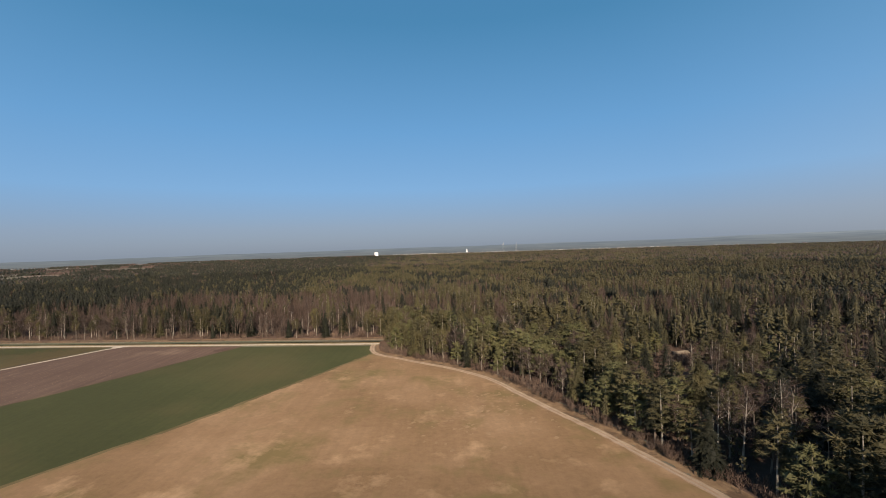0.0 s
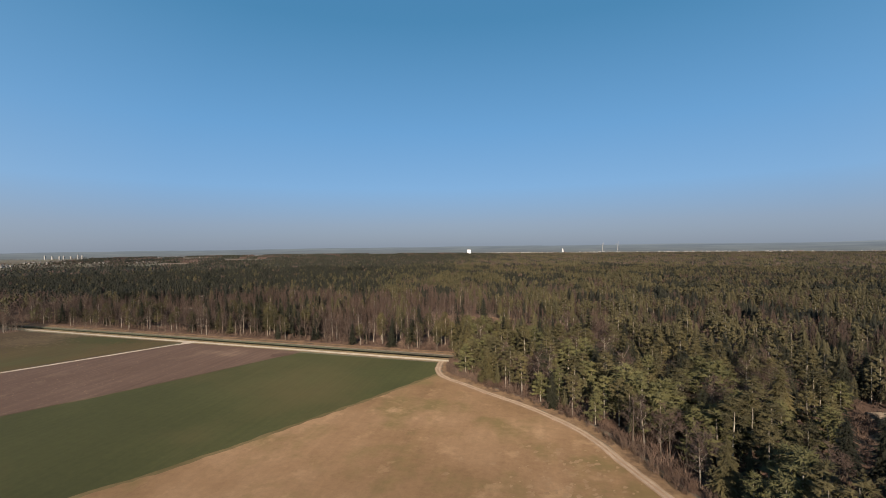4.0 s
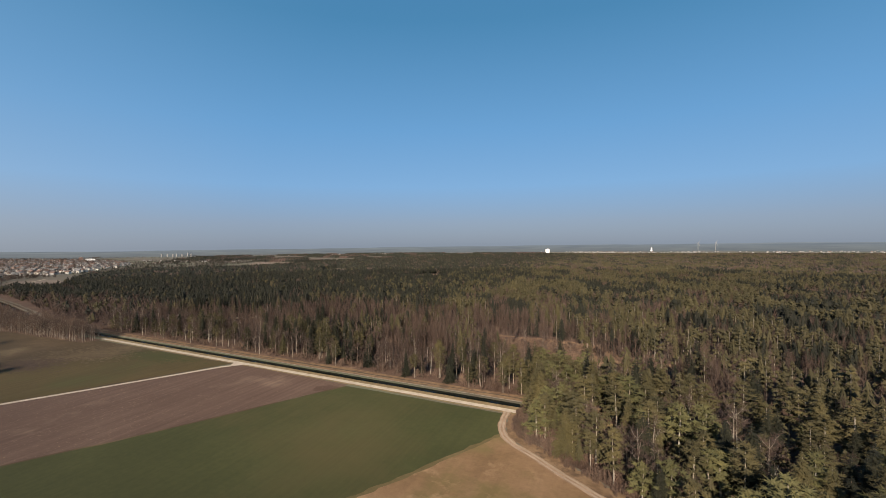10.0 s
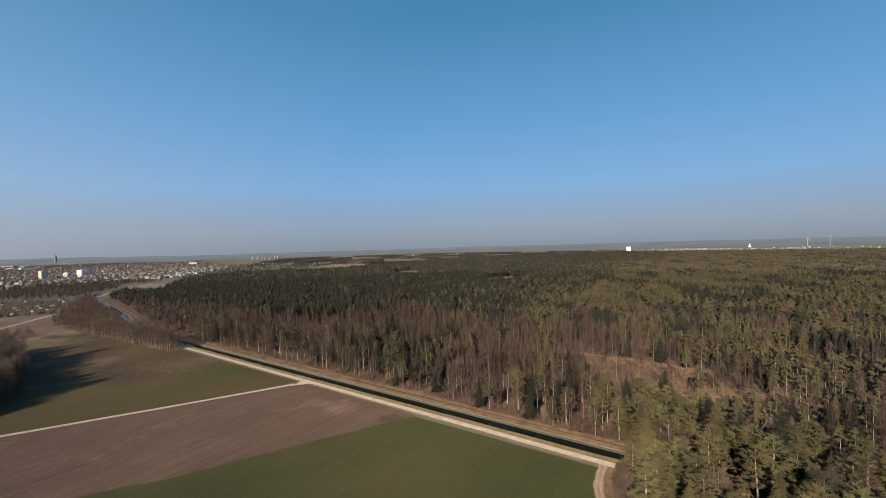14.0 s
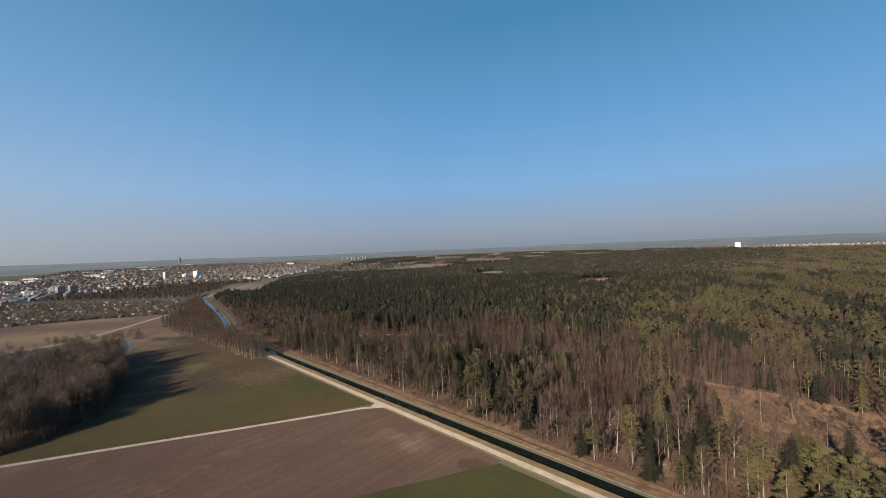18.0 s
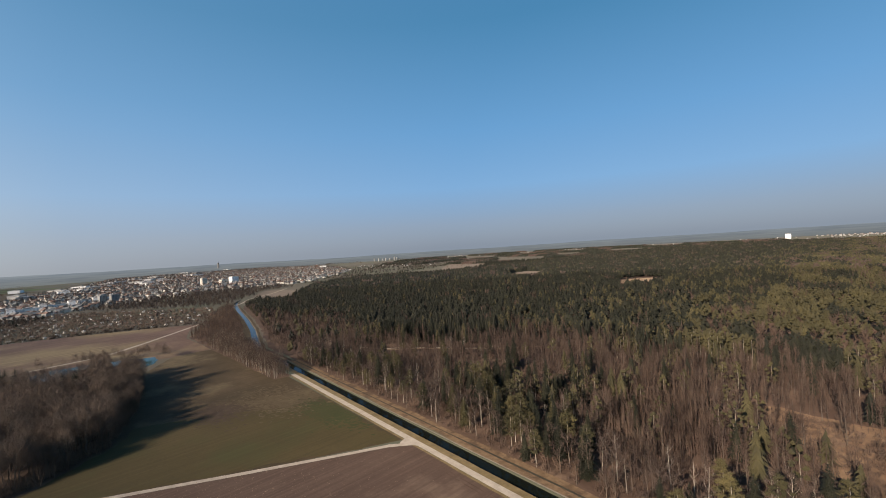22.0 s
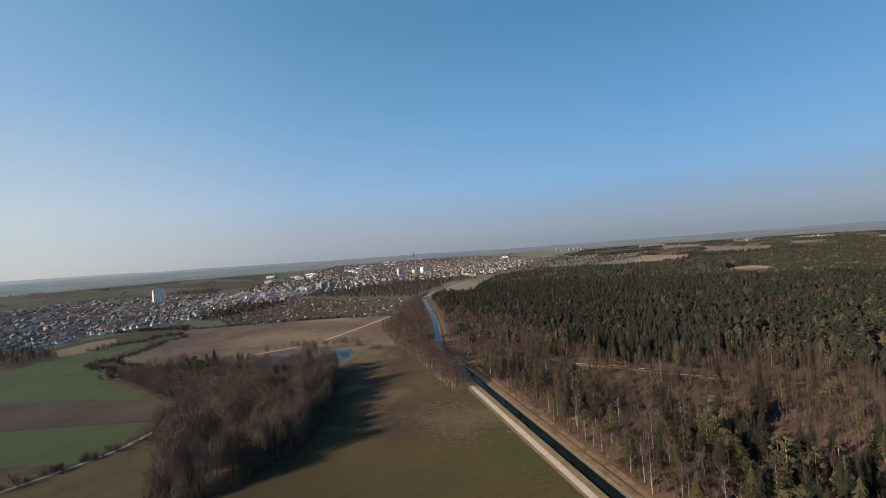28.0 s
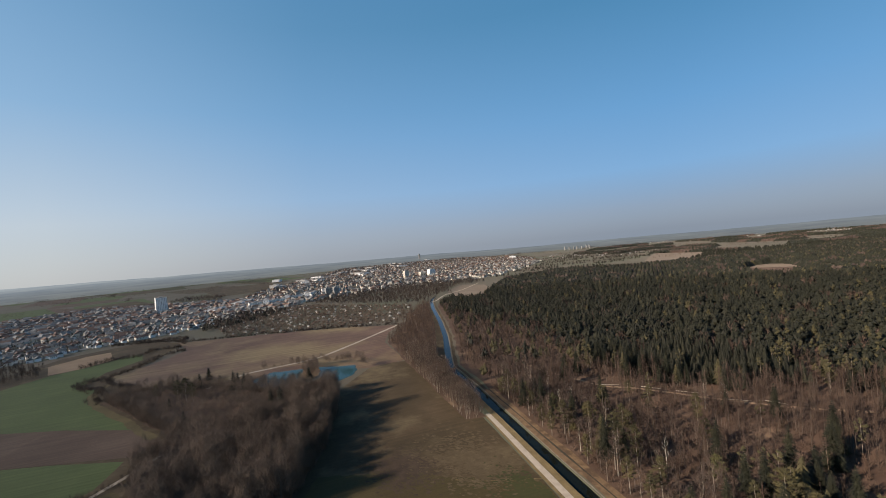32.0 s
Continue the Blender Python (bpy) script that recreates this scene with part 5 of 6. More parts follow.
for i_ in range(3):
    for j_ in range(5 - i_):
        v_, t_ = tube([(0, 0, 0), (0, 0, 4.5), (0, 0, 9.5)], (0.3, 0.28, 0.24), 7)
        v_ = np.stack([v_[:, 2] - 4.7 + rng.uniform(-0.4, 0.4), v_[:, 0] + (j_ + i_ * 0.5) * 0.74, v_[:, 1] + 0.36 + i_ * 0.6], 1)
        part("log", raw_mesh("log", v_, t_, LOGS), pile)
pile.matrix_basis = pose(117, 220, 0, 0, 0, 8)
bx_, by_ = rng.uniform(106, 128, 130), rng.uniform(203, 217, 130)
flat_ = [(v * np.array((1.6, 1.6, 0.35)), t) for v, t in BUSH]
grow("brushwood", [(flat_[i % 3], bx_[i::3], by_[i::3], np.zeros(len(bx_[i::3])), rng.uniform(0.6, 1.1, len(bx_[i::3])), rng.uniform(0, 6.28, len(bx_[i::3]))) for i in range(3)], SHRUB, "low heaps of tan cut brushwood in front of the logs", "brushwood")

TRAIL = smooth([(-455, 380), (-425, 383), (-398, 388), (-373, 394), (-360, 405), (-339, 418), (-320, 428), (-299, 441), (-280, 456), (-262, 475)])
strip("track", TRAIL, -1.5, 1.5, 0.1, DIRT, "pale earth track along the edge of the conifers", "path", 0.35)
strip("track", smooth([(74, 244), (84, 243), (92, 241), (96, 238), (104, 238), (120, 243)]), -1.3, 1.3, 0.1, DIRT, "light earth track in the wood by the log stack", "path", 0.3)
for px_, py_, turn_ in ((-372, 398, 50), (-352, 415, 30), (-334, 426, 35), (-309, 437, 40), (-296, 449, 20)):
    v_, t_ = tube([(0, 0, 0), (0, 0, 6), (0, 0, 13)], (0.28, 0.22, 0.1), 7)
    log = tagged(new("felled_trunk", raw_mesh("felled_trunk", np.stack([v_[:, 2] - 6.5, v_[:, 0], v_[:, 1] + 0.28], 1), t_, BIRCH)), "pale felled tree trunk lying on the ground", "log", "felled trunks")
    log.matrix_basis = pose(px_, py_, 0.1, 0, 0, turn_)

# open ground of the clearings: tan grass, scattered tall trees
tagged(sheet("clearing", [(-112, 418), (-95, 424), (-66, 418), (-34, 416), (-8, 406), (-4, 385), (24, 374), (34, 362), (12, 348), (4, 331), (-18, 329), (-42, 330), (-53, 332), (-70, 351), (-84, 385), (-100, 404)], 0.09, TAN, "clearing of tan dead grass inside the wood", "clearing", 2.5, 5), kind="structure")
tagged(sheet("clearing", [(-385, 392), (-330, 399), (-270, 396), (-180, 392), (-175, 380), (-225, 380), (-300, 375), (-370, 376)], 0.09, LITTER, "open strip of brown bracken in the wood", "clearing", 2.5, 5), kind="structure")
for px_, py_ in ((-70, 388), (-58, 372), (-48, 383), (-36, 360), (-30, 376), (-18, 352), (-12, 370), (2, 358), (12, 366), (24, 360), (-340, 386), (-318, 380), (-296, 390), (-262, 386), (-240, 394), (-214, 388), (-196, 384)):
    k_ = rng.randint(3)
    src = models[("pine", "bare", "bare")[k_]][rng.randint(3)]
    copy_thing(src, pose(px_, py_, 0, 0, 0, rng.uniform(0, 360)) @ Matrix.Diagonal((0.9, 0.9, rng.uniform(0.8, 1.0), 1)))
# lone conifers and dead trees in the bare strip
for px_, py_, k_, n_, s_ in ((-339, 368, "spruce", 2, 0.85), (-240, 397, "spruce", 0, 1.05), (-380, 345, "spruce", 2, 0.8), (-399, 331, "pine", 3, 0.85), (-392, 336, "pine", 3, 0.8), (-405, 338, "pine", 1, 0.75), (-386, 340, "pine", 3, 0.75), (-310, 412, "bare", 6, 1.0), (-304, 421, "bare", 7, 0.95), (-352, 340, "pine", 3, 0.8), (-330, 333, "spruce", 4, 0.8), (-322, 342, "pine", 1, 0.75), (-300, 350, "pine", 2, 0.85), (-276, 372, "pine", 0, 0.8), (-255, 352, "pine", 3, 0.8)):
    copy_thing(models[k_][n_], pose(px_, py_, 0, 0, 0, rng.uniform(0, 360)) @ Matrix.Diagonal((s_ * 1.25, s_ * 1.25, s_ * 1.05, 1)))

# bald pale spots and darker tufts scattered over the dry meadow
def spots(name, centre, spread, n, lo, hi, mat, label, seed, z, field=((-60, 190), (-44, 225), (-10, 215), (22, 180), (40, 140), (52, 112), (70, 40), (80, -60), (-180, -20), (-112, 100), (-92, 140))):
    r = np.random.RandomState(seed)
    xs, ys = r.normal(centre[0], spread[0], n), r.normal(centre[1], spread[1], n)
    ok = inside(xs, ys, list(field))
    a = np.arange(9) * 6.2832 / 9
    shapes = []
    for k in range(4):
        q = r.uniform(0.55, 1.2, 9)
        v = np.concatenate([np.zeros((1, 3)), np.c_[np.cos(a) * q * 1.5, np.sin(a) * q, np.zeros(9)]])
        shapes.append((v, np.array([(0, i + 1, (i + 1) % 9 + 1) for i in range(9)])))
    xs, ys = xs[ok], ys[ok]
    pk, sc, tn = r.randint(0, 4, len(xs)), r.uniform(lo, hi, len(xs)) ** 1.5, r.uniform(0.2, 1.4, len(xs))
    zz = z + 0.00004 * np.arange(len(xs))
    grow(name, [(shapes[i], xs[pk == i], ys[pk == i], zz[pk == i], sc[pk == i], tn[pk == i]) for i in range(4)], mat, label, "grass")


WORN = soil("worn_pale_grass", (0.128, 0.083, 0.046), (0.148, 0.098, 0.056), (0.17, 0.116, 0.069), big=0.2)
spots("bald_spots", (13, 155), (11, 13), 260, 0.25, 0.85, WORN, "small bald straw-coloured spots in the meadow", 3, 0.056)

HAY = ((-220, 285), (-368, 299), (-372, 289), (-535, 296), (-470, 232), (-340, 205), (-300, 160), (-290, 150), (-256, 207), (-244, 227))
STRAW = soil("thin_straw_grass", (0.052, 0.038, 0.0205), (0.065, 0.0475, 0.026), (0.082, 0.06, 0.034), big=0.2)
spots("straw_tufts", (-324, 275), (15, 10), 1900, 0.25, 0.95, STRAW, "thin straw-coloured grass in the meadow", 11, 0.067, HAY)
# darker brown spots gathered around one part of the meadow
BROWN = soil("brown_meadow_tone", (0.03, 0.0205, 0.0135), (0.04, 0.027, 0.0175), (0.052, 0.0355, 0.023), big=0.2)
spots("worn_spots", (-331, 242), (11, 7), 1300, 0.25, 0.95, BROWN, "scattered brown spots in the meadow", 12, 0.069, HAY)
spots("green_tufts", (-276, 284), (13, 6), 2000, 0.25, 0.95, CROP, "fresh green tufts in the meadow by the road", 13, 0.071, HAY)

TILTH = ((-214, 280), (-131, 270), (-169, 196), (-190, 160), (-240, 70), (-302, 118), (-288, 143), (-257, 202), (-246, 222))
spots("straw_flecks", (-205, 205), (40, 34), 3600, 0.12, 0.3, DIRT, "pale flecks of straw on the tilled earth", 14, 0.047, TILTH)

# ---- town and distance ----
def paint(name, col, rough=0.7, vary=0.25):
    m, nt, b = principled(name, rough)
    o = nt.nodes.new("ShaderNodeObjectInfo")
    g = nt.nodes.new("ShaderNodeNewGeometry")
    c = mix(nt, vary, col, ramp(nt, g.outputs["Random Per Island"], ((0, (0.35, 0.35, 0.35)), (1, (1.3, 1.25, 1.15)))), "MULTIPLY")
    c = mix(nt, vary, c, ramp(nt, o.outputs["Random"], ((0, (0.5, 0.48, 0.45)), (1, (1.25, 1.2, 1.1)))), "MULTIPLY")
    c = mix(nt, 0.3, c, ramp(nt, noise_tex(nt, place(nt), 0.6, 5, 0.7), ((0.3, (0.6, 0.6, 0.6)), (0.7, (1, 1, 1)))), "MULTIPLY")
    nt.links.new(c, b.inputs["Base Color"])
    return m


RENDERED = paint("house_plaster", (0.8, 0.8, 0.8))
CREAM = paint("cream_plaster", (0.6, 0.56, 0.5))
# roof tones greyed and lightened to put the town's haze into them
TILE_RED = paint("red_roof_tiles", (0.17, 0.118, 0.104), 0.8, 0.6)
TILE_DARK = paint("dark_roof_tiles", (0.17, 0.174, 0.182), 0.7, 0.5)
FLATROOF = paint("pale_flat_roof", (0.32, 0.315, 0.31))
# grey far-town walls, tone varied widely from house to house
TOWN_WALL = paint("grey_town_walls", (0.5, 0.5, 0.5), 0.7, 0.75)
PANE = paint("window_glass", (0.05, 0.06, 0.075), 0.2, 0.3)
WHITE = paint("white_cladding", (0.76, 0.76, 0.76), 0.6, 0.15)


def box(x0, y0, z0, x1, y1, z1):
    v = np.array([(x, y, z) for z in (z0, z1) for x, y in ((x0, y0), (x1, y0), (x1, y1), (x0, y1))], float)
    return v, np.array([(0, 1, 5), (0, 5, 4), (1, 2, 6), (1, 6, 5), (2, 3, 7), (2, 7, 6), (3, 0, 4), (3, 4, 7), (4, 5, 6), (4, 6, 7), (0, 2, 1), (0, 3, 2)])


def gable_roof(w, l, z, rise, over=0.3):
    a, b = w / 2 + over, l / 2 + over
    v = np.array([(-a, -b, z), (a, -b, z), (a, b, z), (-a, b, z), (0, -b, z + rise), (0, b, z + rise), (-a, -b, z - 0.25), (a, -b, z - 0.25), (a, b, z - 0.25), (-a, b, z - 0.25)], float)
    return v, np.array([(0, 4, 5), (0, 5, 3), (1, 2, 5), (1, 5, 4), (0, 1, 4), (3, 5, 2), (6, 0, 3), (6, 3, 9), (7, 8, 2), (7, 2, 1), (6, 7, 1), (6, 1, 0), (9, 3, 2), (9, 2, 8), (6, 9, 8), (6, 8, 7)])


def window_row(w, l, z, n, hgt=1.4):
    pcs = []
    for i in range(n):
        yy_ = -l / 2 + l * (i + 0.5) / n
        pcs += [box(-w / 2 - 0.04, yy_ - 0.6, z, -w / 2 + 0.02, yy_ + 0.6, z + hgt), box(w / 2 - 0.02, yy_ - 0.6, z, w / 2 + 0.04, yy_ + 0.6, z + hgt)]
    return join(pcs)


def house(w, l, eaves, rise, wall_mat, roof_mat, label):
    e = tagged(new("house"), label, "house", "houses of the town")
    part("wall", raw_mesh("house_wall", *join([box(-w / 2, -l / 2, 0, w / 2, l / 2, eaves), (np.array([(-w / 2, -l / 2, eaves), (w / 2, -l / 2, eaves), (0, -l / 2, eaves + rise * 0.9), (-w / 2, l / 2, eaves), (w / 2, l / 2, eaves), (0, l / 2, eaves + rise * 0.9)]), np.array([(0, 1, 2), (3, 5, 4)]))]), wall_mat), e)
    part("roof", raw_mesh("house_roof", *gable_roof(w, l, eaves, rise), roof_mat), e)
    part("chimney", raw_mesh("house_chimney", *box(0.5, 1.0, eaves + rise * 0.5, 1.1, 1.6, eaves + rise + 0.8), roof_mat), e)
    tagged(part("window", raw_mesh("house_window", *window_row(w, l, eaves - 2.1, 4), PANE), e), kind="stuff")
    return e


houses = [house(8, 10.5, 4.6, 3.6, RENDERED, TILE_RED, "white plastered house with a red tiled gable roof"), house(8.5, 10, 4.8, 3.6, RENDERED, TILE_DARK, "white plastered house with a dark gable roof"),
          house(8.5, 19, 5.0, 3.6, CREAM, TILE_RED, "long cream terrace with a red tiled roof"), house(9.5, 12, 5.4, 3.8, CREAM, TILE_DARK, "cream house with a dark brown roof")]
TOWN = [(-875, -190), (-885, -120), (-965, -70), (-985, 10), (-1040, 50), (-1230, 190), (-1290, 260), (-1420, 250), (-1640, 60), (-1800, -180), (-2000, -440), (-1850, -600), (-1400, -560), (-1000, -440)]
# street greys lightened likewise for haze over the town
YARD = soil("yards_and_streets", (0.1, 0.098, 0.095), (0.138, 0.136, 0.132), (0.195, 0.192, 0.188), big=0.03, fine=0.15, second=((0.05, 0.05, 0.032), 0.05, 0.46, 0.53))
tagged(sheet("pavement", TOWN, 0.035, YARD, "grey streets and garden plots between the houses", "street", 3.0, 30), kind="structure")
tx, ty = fill(TOWN, 17.0, 21)
sel_ = np.argsort(np.hypot(tx + 600, ty - 100))[:320]
for j_ in sel_:
    i_ = rng.choice(4, p=(0.3, 0.36, 0.1, 0.24))
    s_ = rng.uniform(0.68, 0.95)
    copy_thing(houses[i_], pose(tx[j_], ty[j_], 0, 0, 0, rng.choice((25, 115)) + rng.uniform(-8, 8)) @ Matrix.Diagonal((s_, s_, s_ * rng.uniform(0.9, 1.1), 1)))
for i_, h_ in enumerate(houses):
    h_.matrix_basis = pose(-1010 - 25 * i_, -20 - 30 * i_, 0, 0, 0, 20)


def town_far(name, xs, ys, seed, label, big=1.0, walls=None):
    """Roofs and walls too small to pick apart, joined."""
    r = np.random.RandomState(seed)
    n = len(xs)
    tn, sc = r.choice((0.45, 2.02), n) + r.normal(0, 0.2, n), r.uniform(0.8, 1.3, n) * big
    z0 = np.zeros(n)
    red = r.uniform(0.1, 1.1, n)
    wall, roof = box(-5, -7, 0, 5, 7, 7.0), gable_roof(10, 14, 7.0, 3.6)
    grow(name, [(wall, xs, ys, z0, sc, tn)], walls or TOWN_WALL, "pale walls of " + label, "houses")
    grow(name, [(roof, xs[red < 0.55], ys[red < 0.55], z0[red < 0.55], sc[red < 0.55], tn[red < 0.55])], TILE_RED, "red roofs of " + label, "houses")
    grow(name, [(roof, xs[red >= 0.55], ys[red >= 0.55], z0[red >= 0.55], sc[red >= 0.55], tn[red >= 0.55])], TILE_DARK, "dark roofs of " + label, "houses")


rest_ = np.setdiff1d(np.arange(len(tx)), sel_)
FARTOWN = [(-1290, 260), (-1420, 250), (-1640, 60), (-1900, 100), (-2900, 380), (-4300, 700), (-4350, 1700), (-3300, 1750), (-2600, 1650), (-2000, 1380), (-1700, 1130), (-1440, 870), (-1380, 740), (-1430, 520)]
tagged(sheet("pavement", FARTOWN, 0.04, YARD, "grey-brown streets and plots of the distant town", "street", 3.0, 60), kind="structure")
fx, fy = fill(FARTOWN, 31, 23)
keepf = rng.uniform(0, 1, len(fx)) < np.clip(1.3 - np.hypot(fx + 1500, fy - 500) / 4000, 0.35, 1)
town_far("town", np.concatenate([tx[rest_], fx[keepf]]), np.concatenate([ty[rest_], fy[keepf]]), 31, "the distant town", 0.8)
# village ribbons beyond the forest, walls greyed to look faint in haze
vx = np.concatenate([rng.normal(250, 260, 60), rng.normal(1500, 330, 80), rng.normal(-2050, 200, 40), rng.normal(-1700, 500, 40)])
vy = np.concatenate([rng.normal(3500, 220, 60), rng.normal(3500, 260, 80), rng.normal(1750, 120, 40), rng.normal(3300, 250, 40)])
town_far("village", vx, vy, 33, "villages beyond the forest", 0.55, FLATROOF)


az_ = np.concatenate([np.radians(rng.normal(c_, w_, n_)) for c_, w_, n_ in ((-40, 1.6, 40), (-34, 2.2, 46), (-27, 1.5, 26), (-17, 1.6, 26), (-8, 1.0, 16), (-1, 1.6, 40), (3, 1.2, 30), (12, 2.5, 16), (24, 1.4, 20), (28.5, 1.3, 34), (32, 1.0, 26), (39, 1.6, 22), (45, 1.2, 12))])
rd_ = rng.uniform(3500, 3980, len(az_))
town_far("village", -60 - rd_ * np.sin(az_), 130 + rd_ * np.cos(az_), 35, "pale villages along the horizon", 0.55, FLATROOF)


def slab(name, x, y, w, l, h, turn, mat, label, floors=0, cols=0, category="building"):
    """A flat-roofed block with rows of windows."""
    e = tagged(new(name), label, category, "large buildings of the town")
    part("wall", raw_mesh(name + "_wall", *box(-w / 2, -l / 2, 0, w / 2, l / 2, h), mat), e)
    part("roof", raw_mesh(name + "_roof", *join([box(-w / 2 - 0.3, -l / 2 - 0.3, h, w / 2 + 0.3, l / 2 + 0.3, h + 0.6), box(-w / 6, -l / 6, h + 0.6, w / 6, l / 6, h + 3)]), FLATROOF), e)
    for i in range(floors):
        z = 1.2 + (h - 1.5) * i / floors
        pcs = [window_row(w, l, z, cols, 1.5)]
        v, t = window_row(l, w, z, max(2, int(cols * w / l)), 1.5)
        pcs.append((np.c_[-v[:, 1], v[:, 0], v[:, 2]], t))
        tagged(part("window", raw_mesh(name + "_windows", *join(pcs), PANE), e), kind="stuff")
    e.matrix_basis = pose(x, y, 0, 0, 0, turn)
    return e


slab("tower_block", -1500, -122, 24, 26, 42, 20, RENDERED, "white high-rise block of flats above the houses", 13, 7)
slab("tower_block", -1400, 305, 12, 15, 23, 15, FLATROOF, "grey-white twin block of flats", 8, 5)
slab("tower_block", -1385, 326, 12, 15, 24, 15, FLATROOF, "grey-white twin block of flats", 8, 5)
slab("tower_block", -1800, 640, 14, 18, 30, 15, CREAM, "beige block of flats in the town", 9, 5)
slab("tower_block", -1815, 748, 22, 26, 26, 15, WHITE, "bright white block in the town", 8, 6)
slab("tower_block", -1830, 715, 20, 24, 18, 15, CREAM, "low beige block beside the white one", 6, 6)
for i_ in range(9):
    slab("flats", -1330 - 26 * i_ + 10 * (i_ % 3), 120 + 26 * i_, 13, 30 + 8 * (i_ % 3), 12 + 3 * (i_ % 2), 20 + 70 * (i_ % 2), WHITE if i_ % 3 else RENDERED, "white block of flats behind the allotments", 4, 8)
slab("warehouse", -1330, 30, 26, 70, 9, 75, WHITE, "long white warehouse with a flat roof")
slab("warehouse", -1480, 80, 26, 110, 9, 75, WHITE, "long white shed with a flat roof")
slab("warehouse", -2690, 1600, 40, 110, 14, 60, WHITE, "long white roofed hall in the town")
slab("warehouse", -2700, 1560, 18, 24, 24, 60, TILE_RED, "red building beside the white hall")
slab("warehouse", -2900, 150, 40, 90, 12, 80, WHITE, "white industrial hall on the plain")
slab("warehouse", -557, 3690, 30, 30, 30, 10, WHITE, "large white windowless storage block beyond the forest", category="storage block")
for i_ in range(34):
    slab("warehouse", -2100 - 62 * i_ + rng.uniform(-60, 60), 160 + 34 * i_ + rng.uniform(-160, 260), rng.uniform(25, 50), rng.uniform(40, 110), rng.uniform(8, 15), rng.uniform(0, 180), WHITE if i_ % 2 else FLATROOF, "pale flat-roofed hall in the far town")
for i_ in range(7):
    slab("tower_block", -3205 + 24 * i_ + 8 * (i_ % 3), 2370 + 22 * i_, 7, 9, rng.uniform(18, 31), 20, FLATROOF, "distant pale tower block on the horizon")
# city tower, church, wind turbines
e = tagged(new("tower"), "tall slim tower on the town's horizon", "tower")
part("shaft", raw_mesh("tower_shaft", *tube([(0, 0, 0), (0, 0, 72)], (8, 8), 12), TILE_DARK), e)
part("mast", raw_mesh("tower_mast", *tube([(0, 0, 72), (0, 0, 92)], (1.8, 0.6), 6), TILE_DARK), e)
e.matrix_basis = pose(-4230, 1430, 0)
e = tagged(new("church"), "white village church with a pointed steeple", "church")
part("nave", raw_mesh("church_nave", *join([box(-8, -16, 0, 8, 16, 12)]), WHITE), e)
part("roof", raw_mesh("church_roof", *gable_roof(16, 32, 12, 9), TILE_RED), e)
part("steeple", raw_mesh("church_steeple", *join([box(-3, -23, 0, 3, -17, 24), tube([(0, -20, 24), (0, -20, 36)], (4.2, 0.1), 4)]), WHITE), e)
e.matrix_basis = pose(225, 4200, 0)


def turbine(x, y, turn):
    e = tagged(new("wind_turbine"), "three-bladed wind turbine on the horizon, white greyed for haze", "wind turbine", "wind turbines")
    # grey material in place of white paints the haze onto the turbine
    part("mast", raw_mesh("turbine_mast", *tube([(0, 0, 0), (0, 0, 66)], (1.9, 1.0), 10), FLATROOF), e)
    hub = part("hub", raw_mesh("turbine_hub", *box(-1.4, -4, 65, 1.4, 3, 67.6), FLATROOF), e)
    for k in range(3):
        a = 0.5 + k * 2.094
        d = np.array((math.sin(a), 0, math.cos(a)))
        q = np.array((d[2], 0, -d[0]))
        c = np.array((0, -4.3, 66))
        v = np.array([c + q * 1.5, c - q * 1.2, c + d * 30 - q * 0.3, c + d * 30 + q * 0.3, c + q * 1.2 + (0, 0.5, 0), c - q + (0, 0.5, 0)])
        part("blade", raw_mesh("turbine_blade", v, np.array([(0, 1, 2), (0, 2, 3), (4, 2, 5), (4, 3, 2), (0, 3, 4), (1, 5, 2)]), FLATROOF), hub)
    e.matrix_basis = pose(x, y, 0, 0, 0, turn)


turbine(560, 4130, 20)
turbine(690, 4180, 35)

# allotment gardens: huts and bushes
ALLOT = [(-860, 108), (-765, 350), (-800, 385), (-960, 420), (-1240, 215), (-1040, 62)]
ax, ay = fill(ALLOT, 17, 41)
huts = []
for i_ in range(2):
    e = tagged(new("garden_hut"), ("small garden hut with a pale felt roof", "small dark wooden garden hut")[i_], "hut", "allotment huts")
    part("wall", raw_mesh("hut_wall", *box(-1.6, -2.0, 0, 1.6, 2.0, 2.1), (CREAM, PLANK)[i_]), e)
    part("roof", raw_mesh("hut_roof", *gable_roof(3.2, 4, 2.1, 0.8, 0.3), (FLATROOF, TILE_RED)[i_]), e)
    huts.append(e)
pickh = rng.permutation(len(ax))[:290]
for j_ in pickh:
    copy_thing(huts[int(rng.uniform(0, 1) < 0.6)], pose(ax[j_], ay[j_], 0, 0, 0, rng.choice((20, 110)) + rng.uniform(-6, 6)) @ Matrix.Diagonal((rng.uniform(0.7, 1.1), rng.uniform(0.7, 1.1), 0.9, 1)))
for i_, e in enumerate(huts):
    e.matrix_basis = pose(-1000 - 12 * i_, 200 + 8 * i_, 0)
bx, by = fill(ALLOT, 7.4, 42)
thicket("garden_bushes", bx, by, BUSH, GROVETWIG, "leafless bushes and fruit trees of allotment gardens", 0.9, 2.3)
# dark conifers in the gardens
sx, sy = fill(TOWN, 34, 48)
thicket("garden_conifers", sx, sy, FAR["spruce"], SPRUCE, "dark conifers in the gardens of the town", 0.35, 0.6, "trees")
